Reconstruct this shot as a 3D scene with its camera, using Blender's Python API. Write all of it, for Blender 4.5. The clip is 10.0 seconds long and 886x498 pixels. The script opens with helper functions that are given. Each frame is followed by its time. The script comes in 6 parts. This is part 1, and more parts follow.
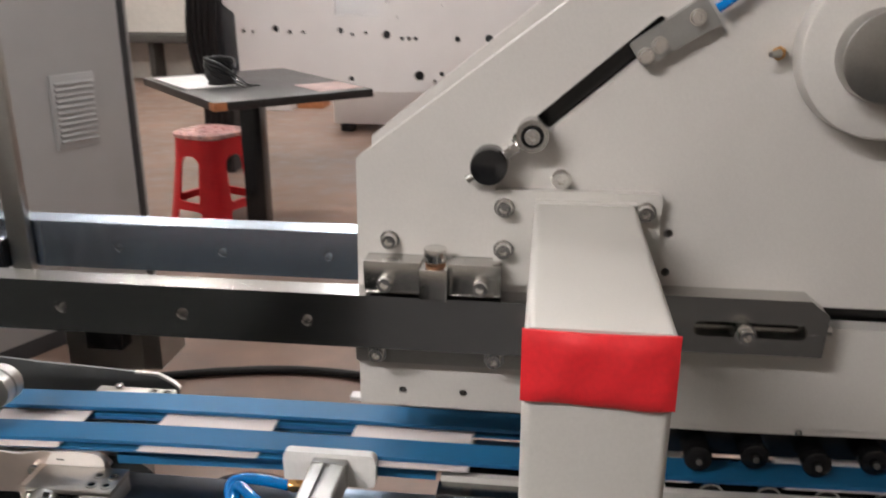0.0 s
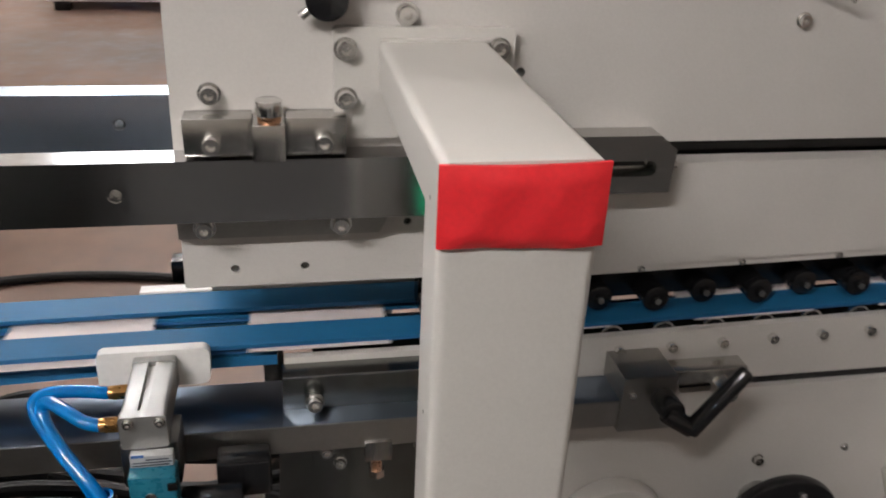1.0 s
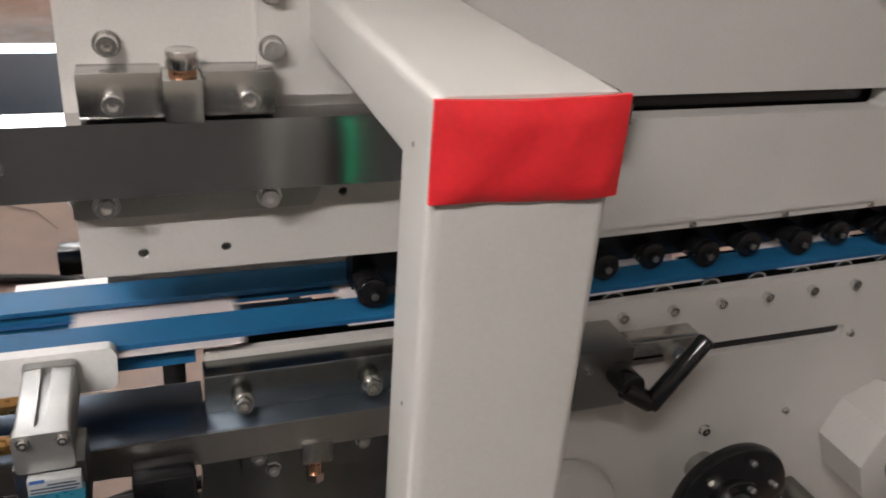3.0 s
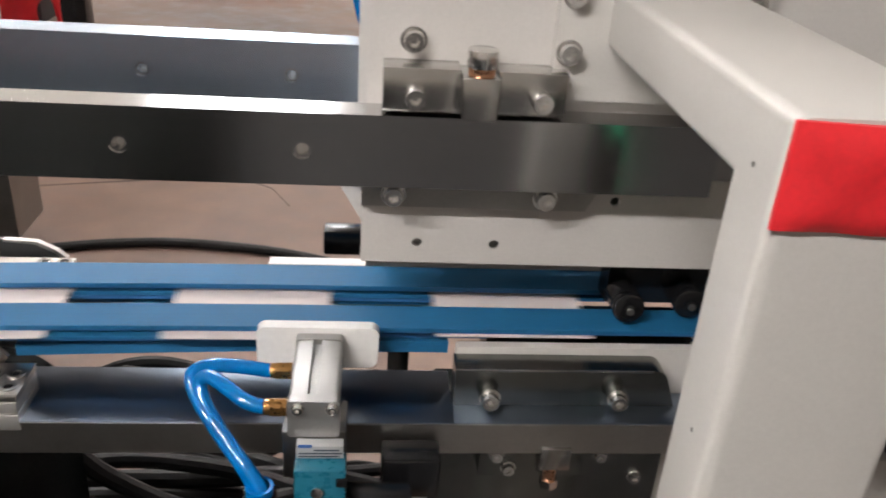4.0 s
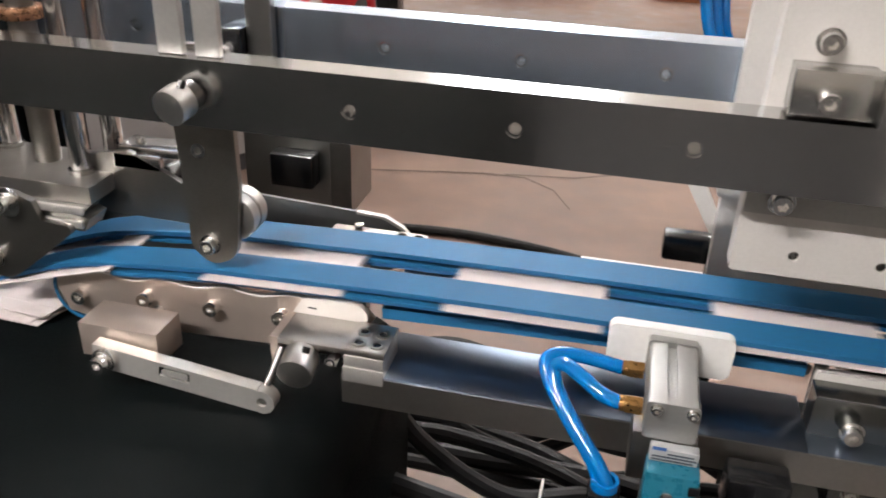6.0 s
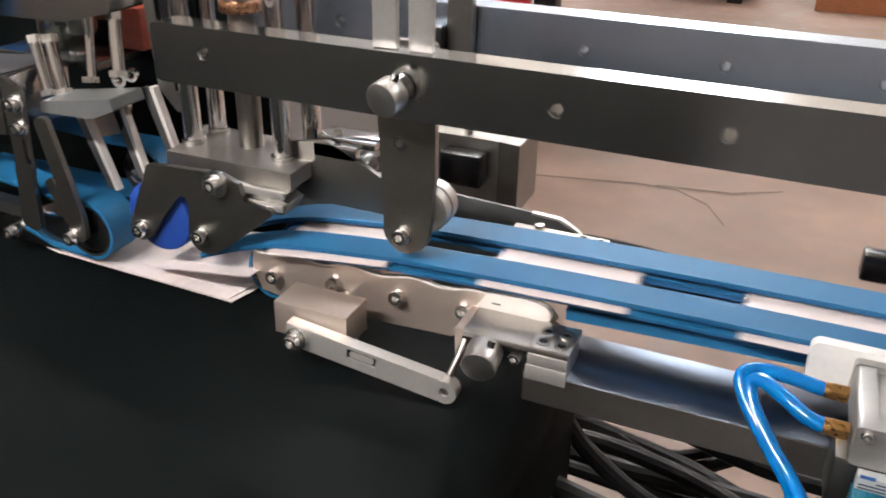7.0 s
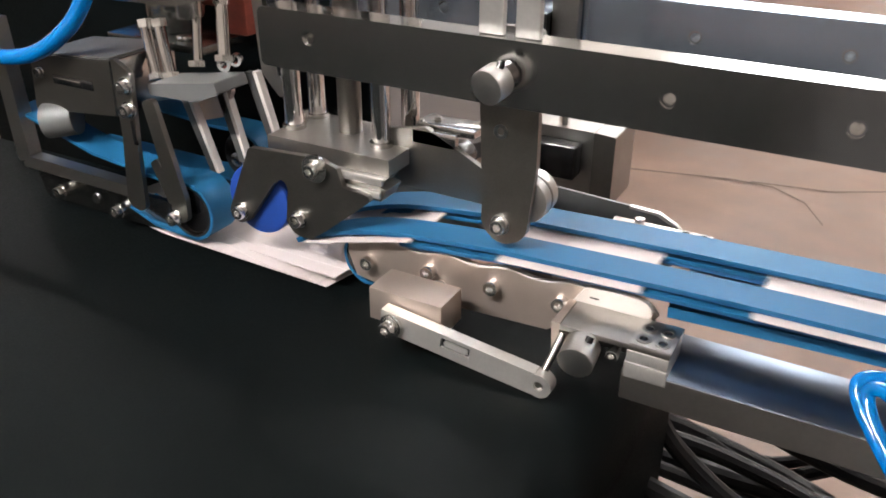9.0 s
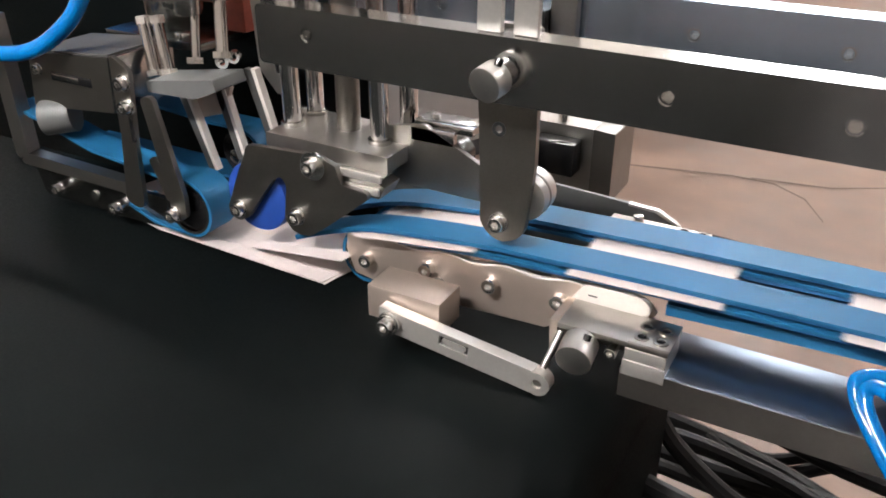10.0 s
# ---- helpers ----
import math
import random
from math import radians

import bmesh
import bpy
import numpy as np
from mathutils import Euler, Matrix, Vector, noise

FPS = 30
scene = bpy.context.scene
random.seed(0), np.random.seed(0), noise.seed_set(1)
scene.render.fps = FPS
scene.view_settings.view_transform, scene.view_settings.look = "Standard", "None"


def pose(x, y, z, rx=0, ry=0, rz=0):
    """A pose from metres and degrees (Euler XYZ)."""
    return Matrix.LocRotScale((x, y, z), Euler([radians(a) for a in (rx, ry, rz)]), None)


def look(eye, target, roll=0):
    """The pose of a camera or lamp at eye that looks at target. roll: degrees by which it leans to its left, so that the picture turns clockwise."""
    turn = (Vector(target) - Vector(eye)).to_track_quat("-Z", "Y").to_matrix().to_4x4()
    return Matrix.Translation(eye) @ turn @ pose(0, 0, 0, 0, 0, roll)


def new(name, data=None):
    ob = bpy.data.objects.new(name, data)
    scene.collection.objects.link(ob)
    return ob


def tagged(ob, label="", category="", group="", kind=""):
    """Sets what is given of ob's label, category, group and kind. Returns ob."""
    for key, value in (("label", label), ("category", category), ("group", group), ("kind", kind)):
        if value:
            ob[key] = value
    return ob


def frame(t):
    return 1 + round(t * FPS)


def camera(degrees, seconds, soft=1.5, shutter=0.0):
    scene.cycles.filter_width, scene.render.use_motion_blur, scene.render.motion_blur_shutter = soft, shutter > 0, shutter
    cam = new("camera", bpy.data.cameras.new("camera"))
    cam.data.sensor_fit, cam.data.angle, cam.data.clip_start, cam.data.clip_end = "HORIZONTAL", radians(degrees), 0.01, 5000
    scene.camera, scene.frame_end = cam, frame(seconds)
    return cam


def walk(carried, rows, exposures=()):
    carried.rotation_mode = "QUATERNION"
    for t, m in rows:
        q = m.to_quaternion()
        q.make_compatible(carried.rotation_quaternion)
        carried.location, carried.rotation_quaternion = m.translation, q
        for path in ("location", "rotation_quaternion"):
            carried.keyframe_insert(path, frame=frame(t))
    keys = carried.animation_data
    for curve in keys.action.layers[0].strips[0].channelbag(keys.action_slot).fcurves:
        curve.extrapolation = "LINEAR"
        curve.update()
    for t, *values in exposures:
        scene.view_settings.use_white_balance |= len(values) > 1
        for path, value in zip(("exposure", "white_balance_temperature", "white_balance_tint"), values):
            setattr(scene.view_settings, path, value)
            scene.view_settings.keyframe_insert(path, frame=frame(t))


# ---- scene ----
cam = camera(55.3, 10.0, soft=1.8, shutter=0.3)
PATH = [
    (0, (0.125, 0.099, 1.231), (-0.109, 1.979, 0.589), 0.1),
    (0.5, (0.07, 0.142, 1.2), (0.148, 1.982, 0.419), 1.4),
    (1, (0.044, 0.161, 1.179), (0.403, 1.922, 0.301), 2.7),
    (1.5, (0.007, 0.159, 1.164), (0.591, 1.859, 0.285), 2.7),
    (2, (0.013, 0.189, 1.138), (0.722, 1.841, 0.261), 3.7),
    (2.2, (0.02, 0.203, 1.134), (0.729, 1.855, 0.259), 3.6),
    (3.3, (0.001, 0.239, 1.13), (0.525, 1.95, 0.236), 4.8),
    (3.5, (-0.009, 0.244, 1.128), (0.386, 1.989, 0.234), 4.2),
    (4, (-0.04, 0.247, 1.128), (0.151, 2.02, 0.222), 4.2),
    (4.5, (-0.065, 0.245, 1.128), (-0.074, 2.021, 0.208), 3.5),
    (5, (-0.083, 0.241, 1.1215), (-0.250, 2.0115, 0.2065), 2.95),
    (5.2, (-0.091, 0.239, 1.1185), (-0.306, 2.0045, 0.2090), 2.65),
    (6.3, (-0.139, 0.234, 1.116), (-0.611, 1.946, 0.196), 1.8),
    (6.5, (-0.151, 0.227, 1.115), (-0.689, 1.921, 0.199), 1.5),
    (7, (-0.167, 0.217, 1.112), (-0.847, 1.86, 0.195), 1.3),
    (7.5, (-0.177, 0.216, 1.108), (-0.945, 1.812, 0.179), 1.0),
    (8, (-0.183, 0.216, 1.108), (-1.001, 1.784, 0.174), 0.6),
    (8.5, (-0.183, 0.217, 1.107), (-1.03, 1.77, 0.175), 0.2),
    (9, (-0.184, 0.218, 1.107), (-1.028, 1.769, 0.168), 0.3),
    (9.5, (-0.183, 0.22, 1.107), (-1.027, 1.769, 0.164), 0.3),
    (10, (-0.183, 0.22, 1.108), (-1.026, 1.767, 0.16), 0.3),
]
EXPOSURE = [(0.0, -0.19), (2.0, -0.30), (3.5, -0.08), (5.0, 0.13), (7.0, 0.35), (10.0, 0.47)]
walk(cam, [(t, look(eye, target, roll)) for t, eye, target, roll in PATH], EXPOSURE)



# ---- light and exposure ----
world = bpy.data.worlds.new("workshop_air")
scene.world = world
world.use_nodes = True
world.node_tree.nodes["Background"].inputs[0].default_value = (0.9, 0.95, 1.0, 1)
world.node_tree.nodes["Background"].inputs[1].default_value = 0.05
LAMP = 200.0      # glow of the added, unseen ceiling luminaires
WINDOW = 9.0     # daylight behind the high window


# ---- materials ----
def node_material(name):
    m = bpy.data.materials.new(name)
    m.use_nodes = True
    nt = m.node_tree
    return m, nt, nt.nodes["Principled BSDF"]


def noise_node(nt, scale, detail=4.0, stretch=(1, 1, 1), rough=0.55):
    co = nt.nodes.new("ShaderNodeTexCoord")
    mp = nt.nodes.new("ShaderNodeMapping")
    mp.inputs["Scale"].default_value = stretch
    tx = nt.nodes.new("ShaderNodeTexNoise")
    tx.inputs["Scale"].default_value = scale
    tx.inputs["Detail"].default_value = detail
    tx.inputs["Roughness"].default_value = rough
    nt.links.new(co.outputs["Object"], mp.inputs["Vector"])
    nt.links.new(mp.outputs["Vector"], tx.inputs["Vector"])
    return tx


def ramp(nt, source, low, high, a=0.3, b=0.7):
    r = nt.nodes.new("ShaderNodeMapRange")
    r.inputs["From Min"].default_value, r.inputs["From Max"].default_value = a, b
    r.inputs["To Min"].default_value, r.inputs["To Max"].default_value = low, high
    nt.links.new(source, r.inputs["Value"])
    return r.outputs["Result"]


def surface(name, color, rough=0.5, metal=0.0, grain=60.0, vary=0.12, rough_vary=0.1, bump=0.0,
            stretch=(1, 1, 1), blotch=7.0, blotch_vary=0.10, coat=0.0, specular=0.5, per_object=0.0, aniso=0.0):
    """A painted, metal, plastic or stone surface: colour varied by fine grain and by wide blotches, with its own gloss and relief."""
    m, nt, p = node_material(name)
    fine = noise_node(nt, grain, 5.0, stretch)
    wide = noise_node(nt, blotch, 3.0)
    mul = nt.nodes.new("ShaderNodeMath")
    mul.operation = "MULTIPLY"
    nt.links.new(ramp(nt, fine.outputs["Fac"], 1 - vary, 1 + vary), mul.inputs[0])
    nt.links.new(ramp(nt, wide.outputs["Fac"], 1 - blotch_vary, 1 + blotch_vary), mul.inputs[1])
    value = mul.outputs[0]
    if per_object:
        info = nt.nodes.new("ShaderNodeObjectInfo")
        m2 = nt.nodes.new("ShaderNodeMath")
        m2.operation = "MULTIPLY"
        nt.links.new(ramp(nt, info.outputs["Random"], 1 - per_object, 1 + per_object, 0, 1), m2.inputs[0])
        nt.links.new(value, m2.inputs[1])
        value = m2.outputs[0]
    mix = nt.nodes.new("ShaderNodeVectorMath")
    mix.operation = "SCALE"
    mix.inputs[0].default_value = color
    nt.links.new(value, mix.inputs["Scale"])
    nt.links.new(mix.outputs[0], p.inputs["Base Color"])
    nt.links.new(ramp(nt, fine.outputs["Fac"], max(0.03, rough - rough_vary), min(1, rough + rough_vary)), p.inputs["Roughness"])
    p.inputs["Metallic"].default_value = metal
    p.inputs["Specular IOR Level"].default_value = specular
    p.inputs["Coat Weight"].default_value = coat
    p.inputs["Anisotropic"].default_value = aniso
    if bump:
        b = nt.nodes.new("ShaderNodeBump")
        b.inputs["Strength"].default_value = bump
        b.inputs["Distance"].default_value = 0.0004
        nt.links.new(fine.outputs["Fac"], b.inputs["Height"])
        nt.links.new(b.outputs["Normal"], p.inputs["Normal"])
    return m


def glowing(name, color, strength):
    m, nt, p = node_material(name)
    p.inputs["Base Color"].default_value = (*color, 1)
    p.inputs["Emission Color"].default_value = (*color, 1)
    p.inputs["Emission Strength"].default_value = strength
    return m


CREAM = surface("cream_machine_paint", (0.57, 0.545, 0.52), 0.42, 0, 420, 0.03, 0.06, 0.12, blotch=5, blotch_vary=0.05)
POST_PAINT = surface("cream_post_paint", (0.57, 0.55, 0.52), 0.38, 0, 500, 0.03, 0.05, 0.10, blotch=6, blotch_vary=0.04)
WHITE_PAINT = surface("white_primer", (0.84, 0.82, 0.82), 0.5, 0, 200, 0.03, 0.06, 0.1, blotch=3, blotch_vary=0.03)
BRUSHED = surface("brushed_steel", (0.55, 0.545, 0.54), 0.165, 1.0, 60, 0.03, 0.015, 0.0, (0.6, 14, 14), 9, 0.06)
def scuffed(m, amount):
    """Adds patches of fine lengthwise scuffs to a brushed steel."""
    nt = m.node_tree
    p = nt.nodes["Principled BSDF"]
    patch = ramp(nt, noise_node(nt, 11.0, 2.0).outputs["Fac"], 0, 1, 0.58, 0.72)
    lines = ramp(nt, noise_node(nt, 420.0, 2.0, (0.05, 1, 1)).outputs["Fac"], 0, 1, 0.56, 0.70)
    both = nt.nodes.new("ShaderNodeMath")
    both.operation = "MULTIPLY"
    nt.links.new(patch, both.inputs[0])
    nt.links.new(lines, both.inputs[1])
    b = nt.nodes.new("ShaderNodeBump")
    b.inputs["Strength"].default_value = amount
    b.inputs["Distance"].default_value = 0.0006
    nt.links.new(both.outputs[0], b.inputs["Height"])
    nt.links.new(b.outputs["Normal"], p.inputs["Normal"])
    return m


# the belts' blue reflection is put into this steel's colour
BELT_TINTED = scuffed(surface("bluish_brushed_steel", (0.55, 0.65, 0.78), 0.26, 1.0, 30, 0.012, 0.0, 0.0, (0.4, 6, 6), 7, 0.10), 0.07)
GROUND = surface("ground_steel", (0.56, 0.55, 0.53), 0.25, 1.0, 50, 0.03, 0.025, 0.0, (1, 40, 40), 25, 0.03)
DARK = surface("oiled_dark_steel", (0.26, 0.25, 0.235), 0.36, 1.0, 500, 0.06, 0.06, 0.0, (1, 1, 1), 16, 0.10)
GREY = surface("grey_steel", (0.42, 0.41, 0.39), 0.34, 1.0, 400, 0.05, 0.06, 0.0, (1, 1, 1), 16, 0.08)
TAN = surface("satin_stainless", (0.60, 0.505, 0.445), 0.42, 0.80, 600, 0.03, 0.04, 0.0, (1, 1, 3), 22, 0.05)
CHROME = surface("chromed_steel", (0.78, 0.77, 0.76), 0.10, 1.0, 300, 0.03, 0.03, 0.0, (1, 1, 1), 40, 0.04)
BOLT = surface("zinc_bolt", (0.78, 0.77, 0.75), 0.21, 1.0, 500, 0.05, 0.06, 0.0, (1, 1, 1), 90, 0.08)
BLUE = surface("blue_belt", (0.012, 0.112, 0.245), 0.55, 0, 700, 0.10, 0.07, 0.3, (0.2, 1, 1), 10, 0.08, specular=0.3)
DEEP_BLUE = surface("deep_blue_rubber", (0.012, 0.055, 0.30), 0.5, 0, 300, 0.06, 0.08, 0.1)
NAVY = surface("belt_side", (0.015, 0.10, 0.26), 0.55, 0, 600, 0.1, 0.06, 0.2, (0.1, 1, 1))
RED = surface("red_vinyl", (0.76, 0.026, 0.034), 0.42, 0, 260, 0.06, 0.06, 0.25, blotch=18, blotch_vary=0.06)
RED_PLASTIC = surface("red_plastic", (0.70, 0.012, 0.022), 0.35, 0, 120, 0.05, 0.06, 0.0)
POM = surface("white_plastic", (0.80, 0.79, 0.77), 0.45, 0, 200, 0.03, 0.05, 0.1, blotch=25, blotch_vary=0.04)
BRASS = surface("brass_fitting", (0.62, 0.35, 0.13), 0.30, 1.0, 300, 0.08, 0.08, 0.0, blotch=60)
COPPER = surface("coppery_thread", (0.60, 0.33, 0.20), 0.3, 1.0, 400, 0.1, 0.08, 0.1)
HOSE = surface("blue_air_hose", (0.0, 0.165, 0.50), 0.12, 0, 150, 0.05, 0.04, 0.0, coat=0.5)
BLACK = surface("black_plastic", (0.009, 0.009, 0.010), 0.20, 0, 200, 0.12, 0.03, 0.0)
CABLE = surface("black_cable", (0.010, 0.010, 0.011), 0.55, 0, 150, 0.15, 0.06, 0.0, specular=0.3)
TEAL = surface("teal_valve_paint", (0.013, 0.135, 0.205), 0.3, 0, 200, 0.06, 0.06, 0.05)
TURNED = surface("turned_steel", (0.64, 0.63, 0.61), 0.36, 1.0, 400, 0.04, 0.03)
# rail top steel, its colour holding the blue mirrored from the belts
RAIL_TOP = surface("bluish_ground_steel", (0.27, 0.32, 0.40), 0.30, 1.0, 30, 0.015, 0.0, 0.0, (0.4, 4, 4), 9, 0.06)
OILED = surface("oily_black_steel", (0.23, 0.235, 0.225), 0.24, 1.0, 60, 0.04, 0.02, 0.0, (1, 1, 1), 14, 0.12)
MATT_PLATE = surface("matt_grey_plate", (0.15, 0.155, 0.155), 0.55, 0.3, 200, 0.05, 0.05, 0.0, (1, 1, 1), 12, 0.10)
CASTING = surface("matt_grey_casting", (0.085, 0.085, 0.083), 0.6, 0.2, 300, 0.08, 0.06, 0.1)
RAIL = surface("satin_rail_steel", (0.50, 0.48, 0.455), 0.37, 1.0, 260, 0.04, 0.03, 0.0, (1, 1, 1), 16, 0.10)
STEP = surface("bright_ground_metal", (0.72, 0.70, 0.67), 0.36, 0.75, 300, 0.04, 0.05, 0.0, (1, 1, 1), 30, 0.05)
NOSE = surface("pale_bright_metal", (0.78, 0.73, 0.69), 0.34, 0.1, 200, 0.03, 0.04)
LABEL = surface("silver_label", (0.50, 0.51, 0.52), 0.4, 0.3, 200, 0.05, 0.05)
INK = surface("label_ink", (0.06, 0.07, 0.09), 0.5)
INK_BLUE = surface("label_blue", (0.04, 0.12, 0.35), 0.5)
ALU = surface("anodised_aluminium", (0.40, 0.395, 0.38), 0.45, 0.8, 400, 0.05, 0.06, 0.05, (1, 6, 1), 40, 0.06)
CARD = surface("white_carton", (0.62, 0.555, 0.545), 0.62, 0, 300, 0.03, 0.05, 0.1, blotch=20, blotch_vary=0.03, per_object=0.05)
MAT = surface("dark_table_rubber", (0.0022, 0.0034, 0.0036), 0.55, 0, 380, 0.25, 0.08, 0.3, blotch=4, blotch_vary=0.25, specular=0.05)
# for the added mat that only shows mirrored in the steel
UNSEEN_MAT = surface("grey_rubber_mat", (0.060, 0.060, 0.062), 0.7, 0, 120, 0.12, 0.05, 0.3, blotch=2, blotch_vary=0.2)
FLOOR = surface("stained_concrete", (0.238, 0.160, 0.127), 0.5, 0, 9, 0.20, 0.16, 0.4, blotch=1.7, blotch_vary=0.25)
SEAM = surface("floor_crack", (0.15, 0.11, 0.09), 0.8, 0, 80, 0.25)
WALL = surface("pale_wall_plaster", (0.62, 0.58, 0.53), 0.8, 0, 30, 0.05, 0.05, 0.2, blotch=1.0, blotch_vary=0.1)
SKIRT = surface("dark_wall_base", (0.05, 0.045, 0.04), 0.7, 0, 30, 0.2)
ROOF = surface("white_ceiling", (0.66, 0.66, 0.65), 0.8, 0, 20, 0.04, 0.04)
CABINET = surface("grey_cabinet_paint", (0.40, 0.40, 0.405), 0.42, 0, 300, 0.03, 0.06, 0.1, blotch=3, blotch_vary=0.06)
TRIM = surface("dark_trim", (0.035, 0.037, 0.042), 0.4, 0, 100, 0.1)
TABLETOP = surface("dark_laminate", (0.020, 0.019, 0.020), 0.33, 0, 60, 0.06, 0.03)
WOOD = surface("orange_wood", (0.42, 0.17, 0.075), 0.5, 0, 40, 0.2, 0.1, 0.2, (1, 6, 6))
CARD_PINK = surface("pinkish_card", (0.42, 0.30, 0.28), 0.5, 0, 60, 0.05, blotch=14, blotch_vary=0.2)
# red plastic paled by wear and by glare put into the colour
SEAT_WORN_GLARE = surface("worn_red_plastic", (0.74, 0.40, 0.38), 0.25, 0, 90, 0.10, 0.12, 0.6, blotch=26, blotch_vary=0.35, coat=0.3)
PAPER = surface("white_paper", (0.8, 0.78, 0.78), 0.7, 0, 60, 0.03)
CRATE = surface("blue_crate_plastic", (0.02, 0.10, 0.42), 0.4, 0, 60, 0.1)
BLUE_PANEL = surface("blue_machine_paint", (0.02, 0.11, 0.30), 0.4, 0, 60, 0.08)
RUST = surface("reddish_motor_paint", (0.25, 0.05, 0.03), 0.5, 0, 100, 0.2)
BAR = scuffed(surface("scuffed_guide_steel", (0.55, 0.545, 0.54), 0.165, 1.0, 60, 0.03, 0.015, 0.0, (0.6, 14, 14), 9, 0.06), 0.06)
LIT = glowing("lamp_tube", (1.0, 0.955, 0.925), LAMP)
# glow added only to be mirrored as a green streak on the bar
GREEN_LIGHT = glowing("green_indicator", (0.02, 0.75, 0.36), 1.5)
SKY = glowing("window_daylight", (0.93, 0.97, 1.0), WINDOW)


# ---- mesh helpers ----
def origin(ob):
    spot = Vector((0, 0, 0))
    while ob is not None:
        spot += ob.location
        ob = ob.parent
    return spot


def thing(name, at, label, category, group="", kind=""):
    ob = new(name)
    ob.empty_display_size = 0.02
    ob.location = at
    return tagged(ob, label, category, group, kind)


def mesh_of(name, bm, material, smooth=True):
    bmesh.ops.recalc_face_normals(bm, faces=bm.faces)
    me = bpy.data.meshes.new(name)
    bm.to_mesh(me)
    bm.free()
    me.materials.append(material)
    if smooth:
        me.polygons.foreach_set("use_smooth", [True] * len(me.polygons))
        me.set_sharp_from_angle(angle=radians(35))
    return me


def part(name, bm, material, parent=None, label="", smooth=True):
    """Links a bmesh, built in the world's metres, as one mesh under its thing."""
    base = origin(parent)
    if parent is not None:
        bmesh.ops.translate(bm, verts=bm.verts, vec=-base)
    ob = new(name, mesh_of(name, bm, material, smooth))
    ob.parent = parent
    if label:
        ob["label"] = label
    return ob


def single(name, bm, material, label, category, at=None, group="", kind="", smooth=True):
    """A thing that is one mesh, with its origin at its base."""
    if at is None:
        lo = Vector([min(v.co[i] for v in bm.verts) for i in range(3)])
        hi = Vector([max(v.co[i] for v in bm.verts) for i in range(3)])
        at = Vector(((lo.x + hi.x) / 2, (lo.y + hi.y) / 2, lo.z))
    at = Vector(at)
    bmesh.ops.translate(bm, verts=bm.verts, vec=-at)
    ob = new(name, mesh_of(name, bm, material, smooth))
    ob.location = at
    return tagged(ob, label, category, group, kind)


def shared(name, me, spot, parent, turn=None, label=""):
    ob = new(name, me)
    ob.parent = parent
    ob.location = Vector(spot) - origin(parent)
    if turn is not None:
        ob.rotation_euler = turn
    if label:
        ob["label"] = label
    return ob


def bevel(bm, width, segments=2, angle=40):
    if width <= 0:
        return bm
    edges = [e for e in bm.edges if len(e.link_faces) == 2 and e.calc_face_angle(0) > radians(angle)]
    bmesh.ops.bevel(bm, geom=edges, offset=width, segments=segments, affect="EDGES", profile=0.5)
    return bm


def box(x0, x1, y0, y1, z0, z1, r=0.001, segments=2, bm=None):
    b = bmesh.new()
    bmesh.ops.create_cube(b, size=1, matrix=Matrix.Translation(((x0 + x1) / 2, (y0 + y1) / 2, (z0 + z1) / 2)) @ Matrix.Diagonal((x1 - x0, y1 - y0, z1 - z0, 1)))
    bevel(b, r, segments)
    return add(bm, b)


def add(bm, other):
    if bm is None:
        return other
    me = bpy.data.meshes.new("tmp")
    other.to_mesh(me)
    other.free()
    bm.from_mesh(me)
    bpy.data.meshes.remove(me)
    return bm


def rod(a, b, r, n=24, r2=None, edge=0.0, bm=None):
    """A cylinder or cone from point a to point b."""
    a, b = Vector(a), Vector(b)
    d = b - a
    m = Matrix.Translation((a + b) / 2) @ d.to_track_quat("Z", "Y").to_matrix().to_4x4()
    c = bmesh.new()
    bmesh.ops.create_cone(c, cap_ends=True, segments=n, radius1=r, radius2=r if r2 is None else r2, depth=d.length, matrix=m)
    if edge:
        bevel(c, edge, 2, 60)
    return add(bm, c)


def ring(a, b, r_out, r_in, n=28, edge=0.0, bm=None):
    """A tube wall from a to b."""
    a, b = Vector(a), Vector(b)
    d = b - a
    m = Matrix.Translation(a) @ d.to_track_quat("Z", "Y").to_matrix().to_4x4()
    c = bmesh.new()
    loops = []
    for r, z in ((r_out, 0), (r_out, d.length), (r_in, d.length), (r_in, 0)):
        loops.append([c.verts.new(m @ Vector((r * math.cos(2 * math.pi * i / n), r * math.sin(2 * math.pi * i / n), z))) for i in range(n)])
    for k in range(4):
        p, q = loops[k], loops[(k + 1) % 4]
        for i in range(n):
            c.faces.new((p[i], p[(i + 1) % n], q[(i + 1) % n], q[i]))
    if edge:
        bevel(c, edge, 2, 60)
    return add(bm, c)


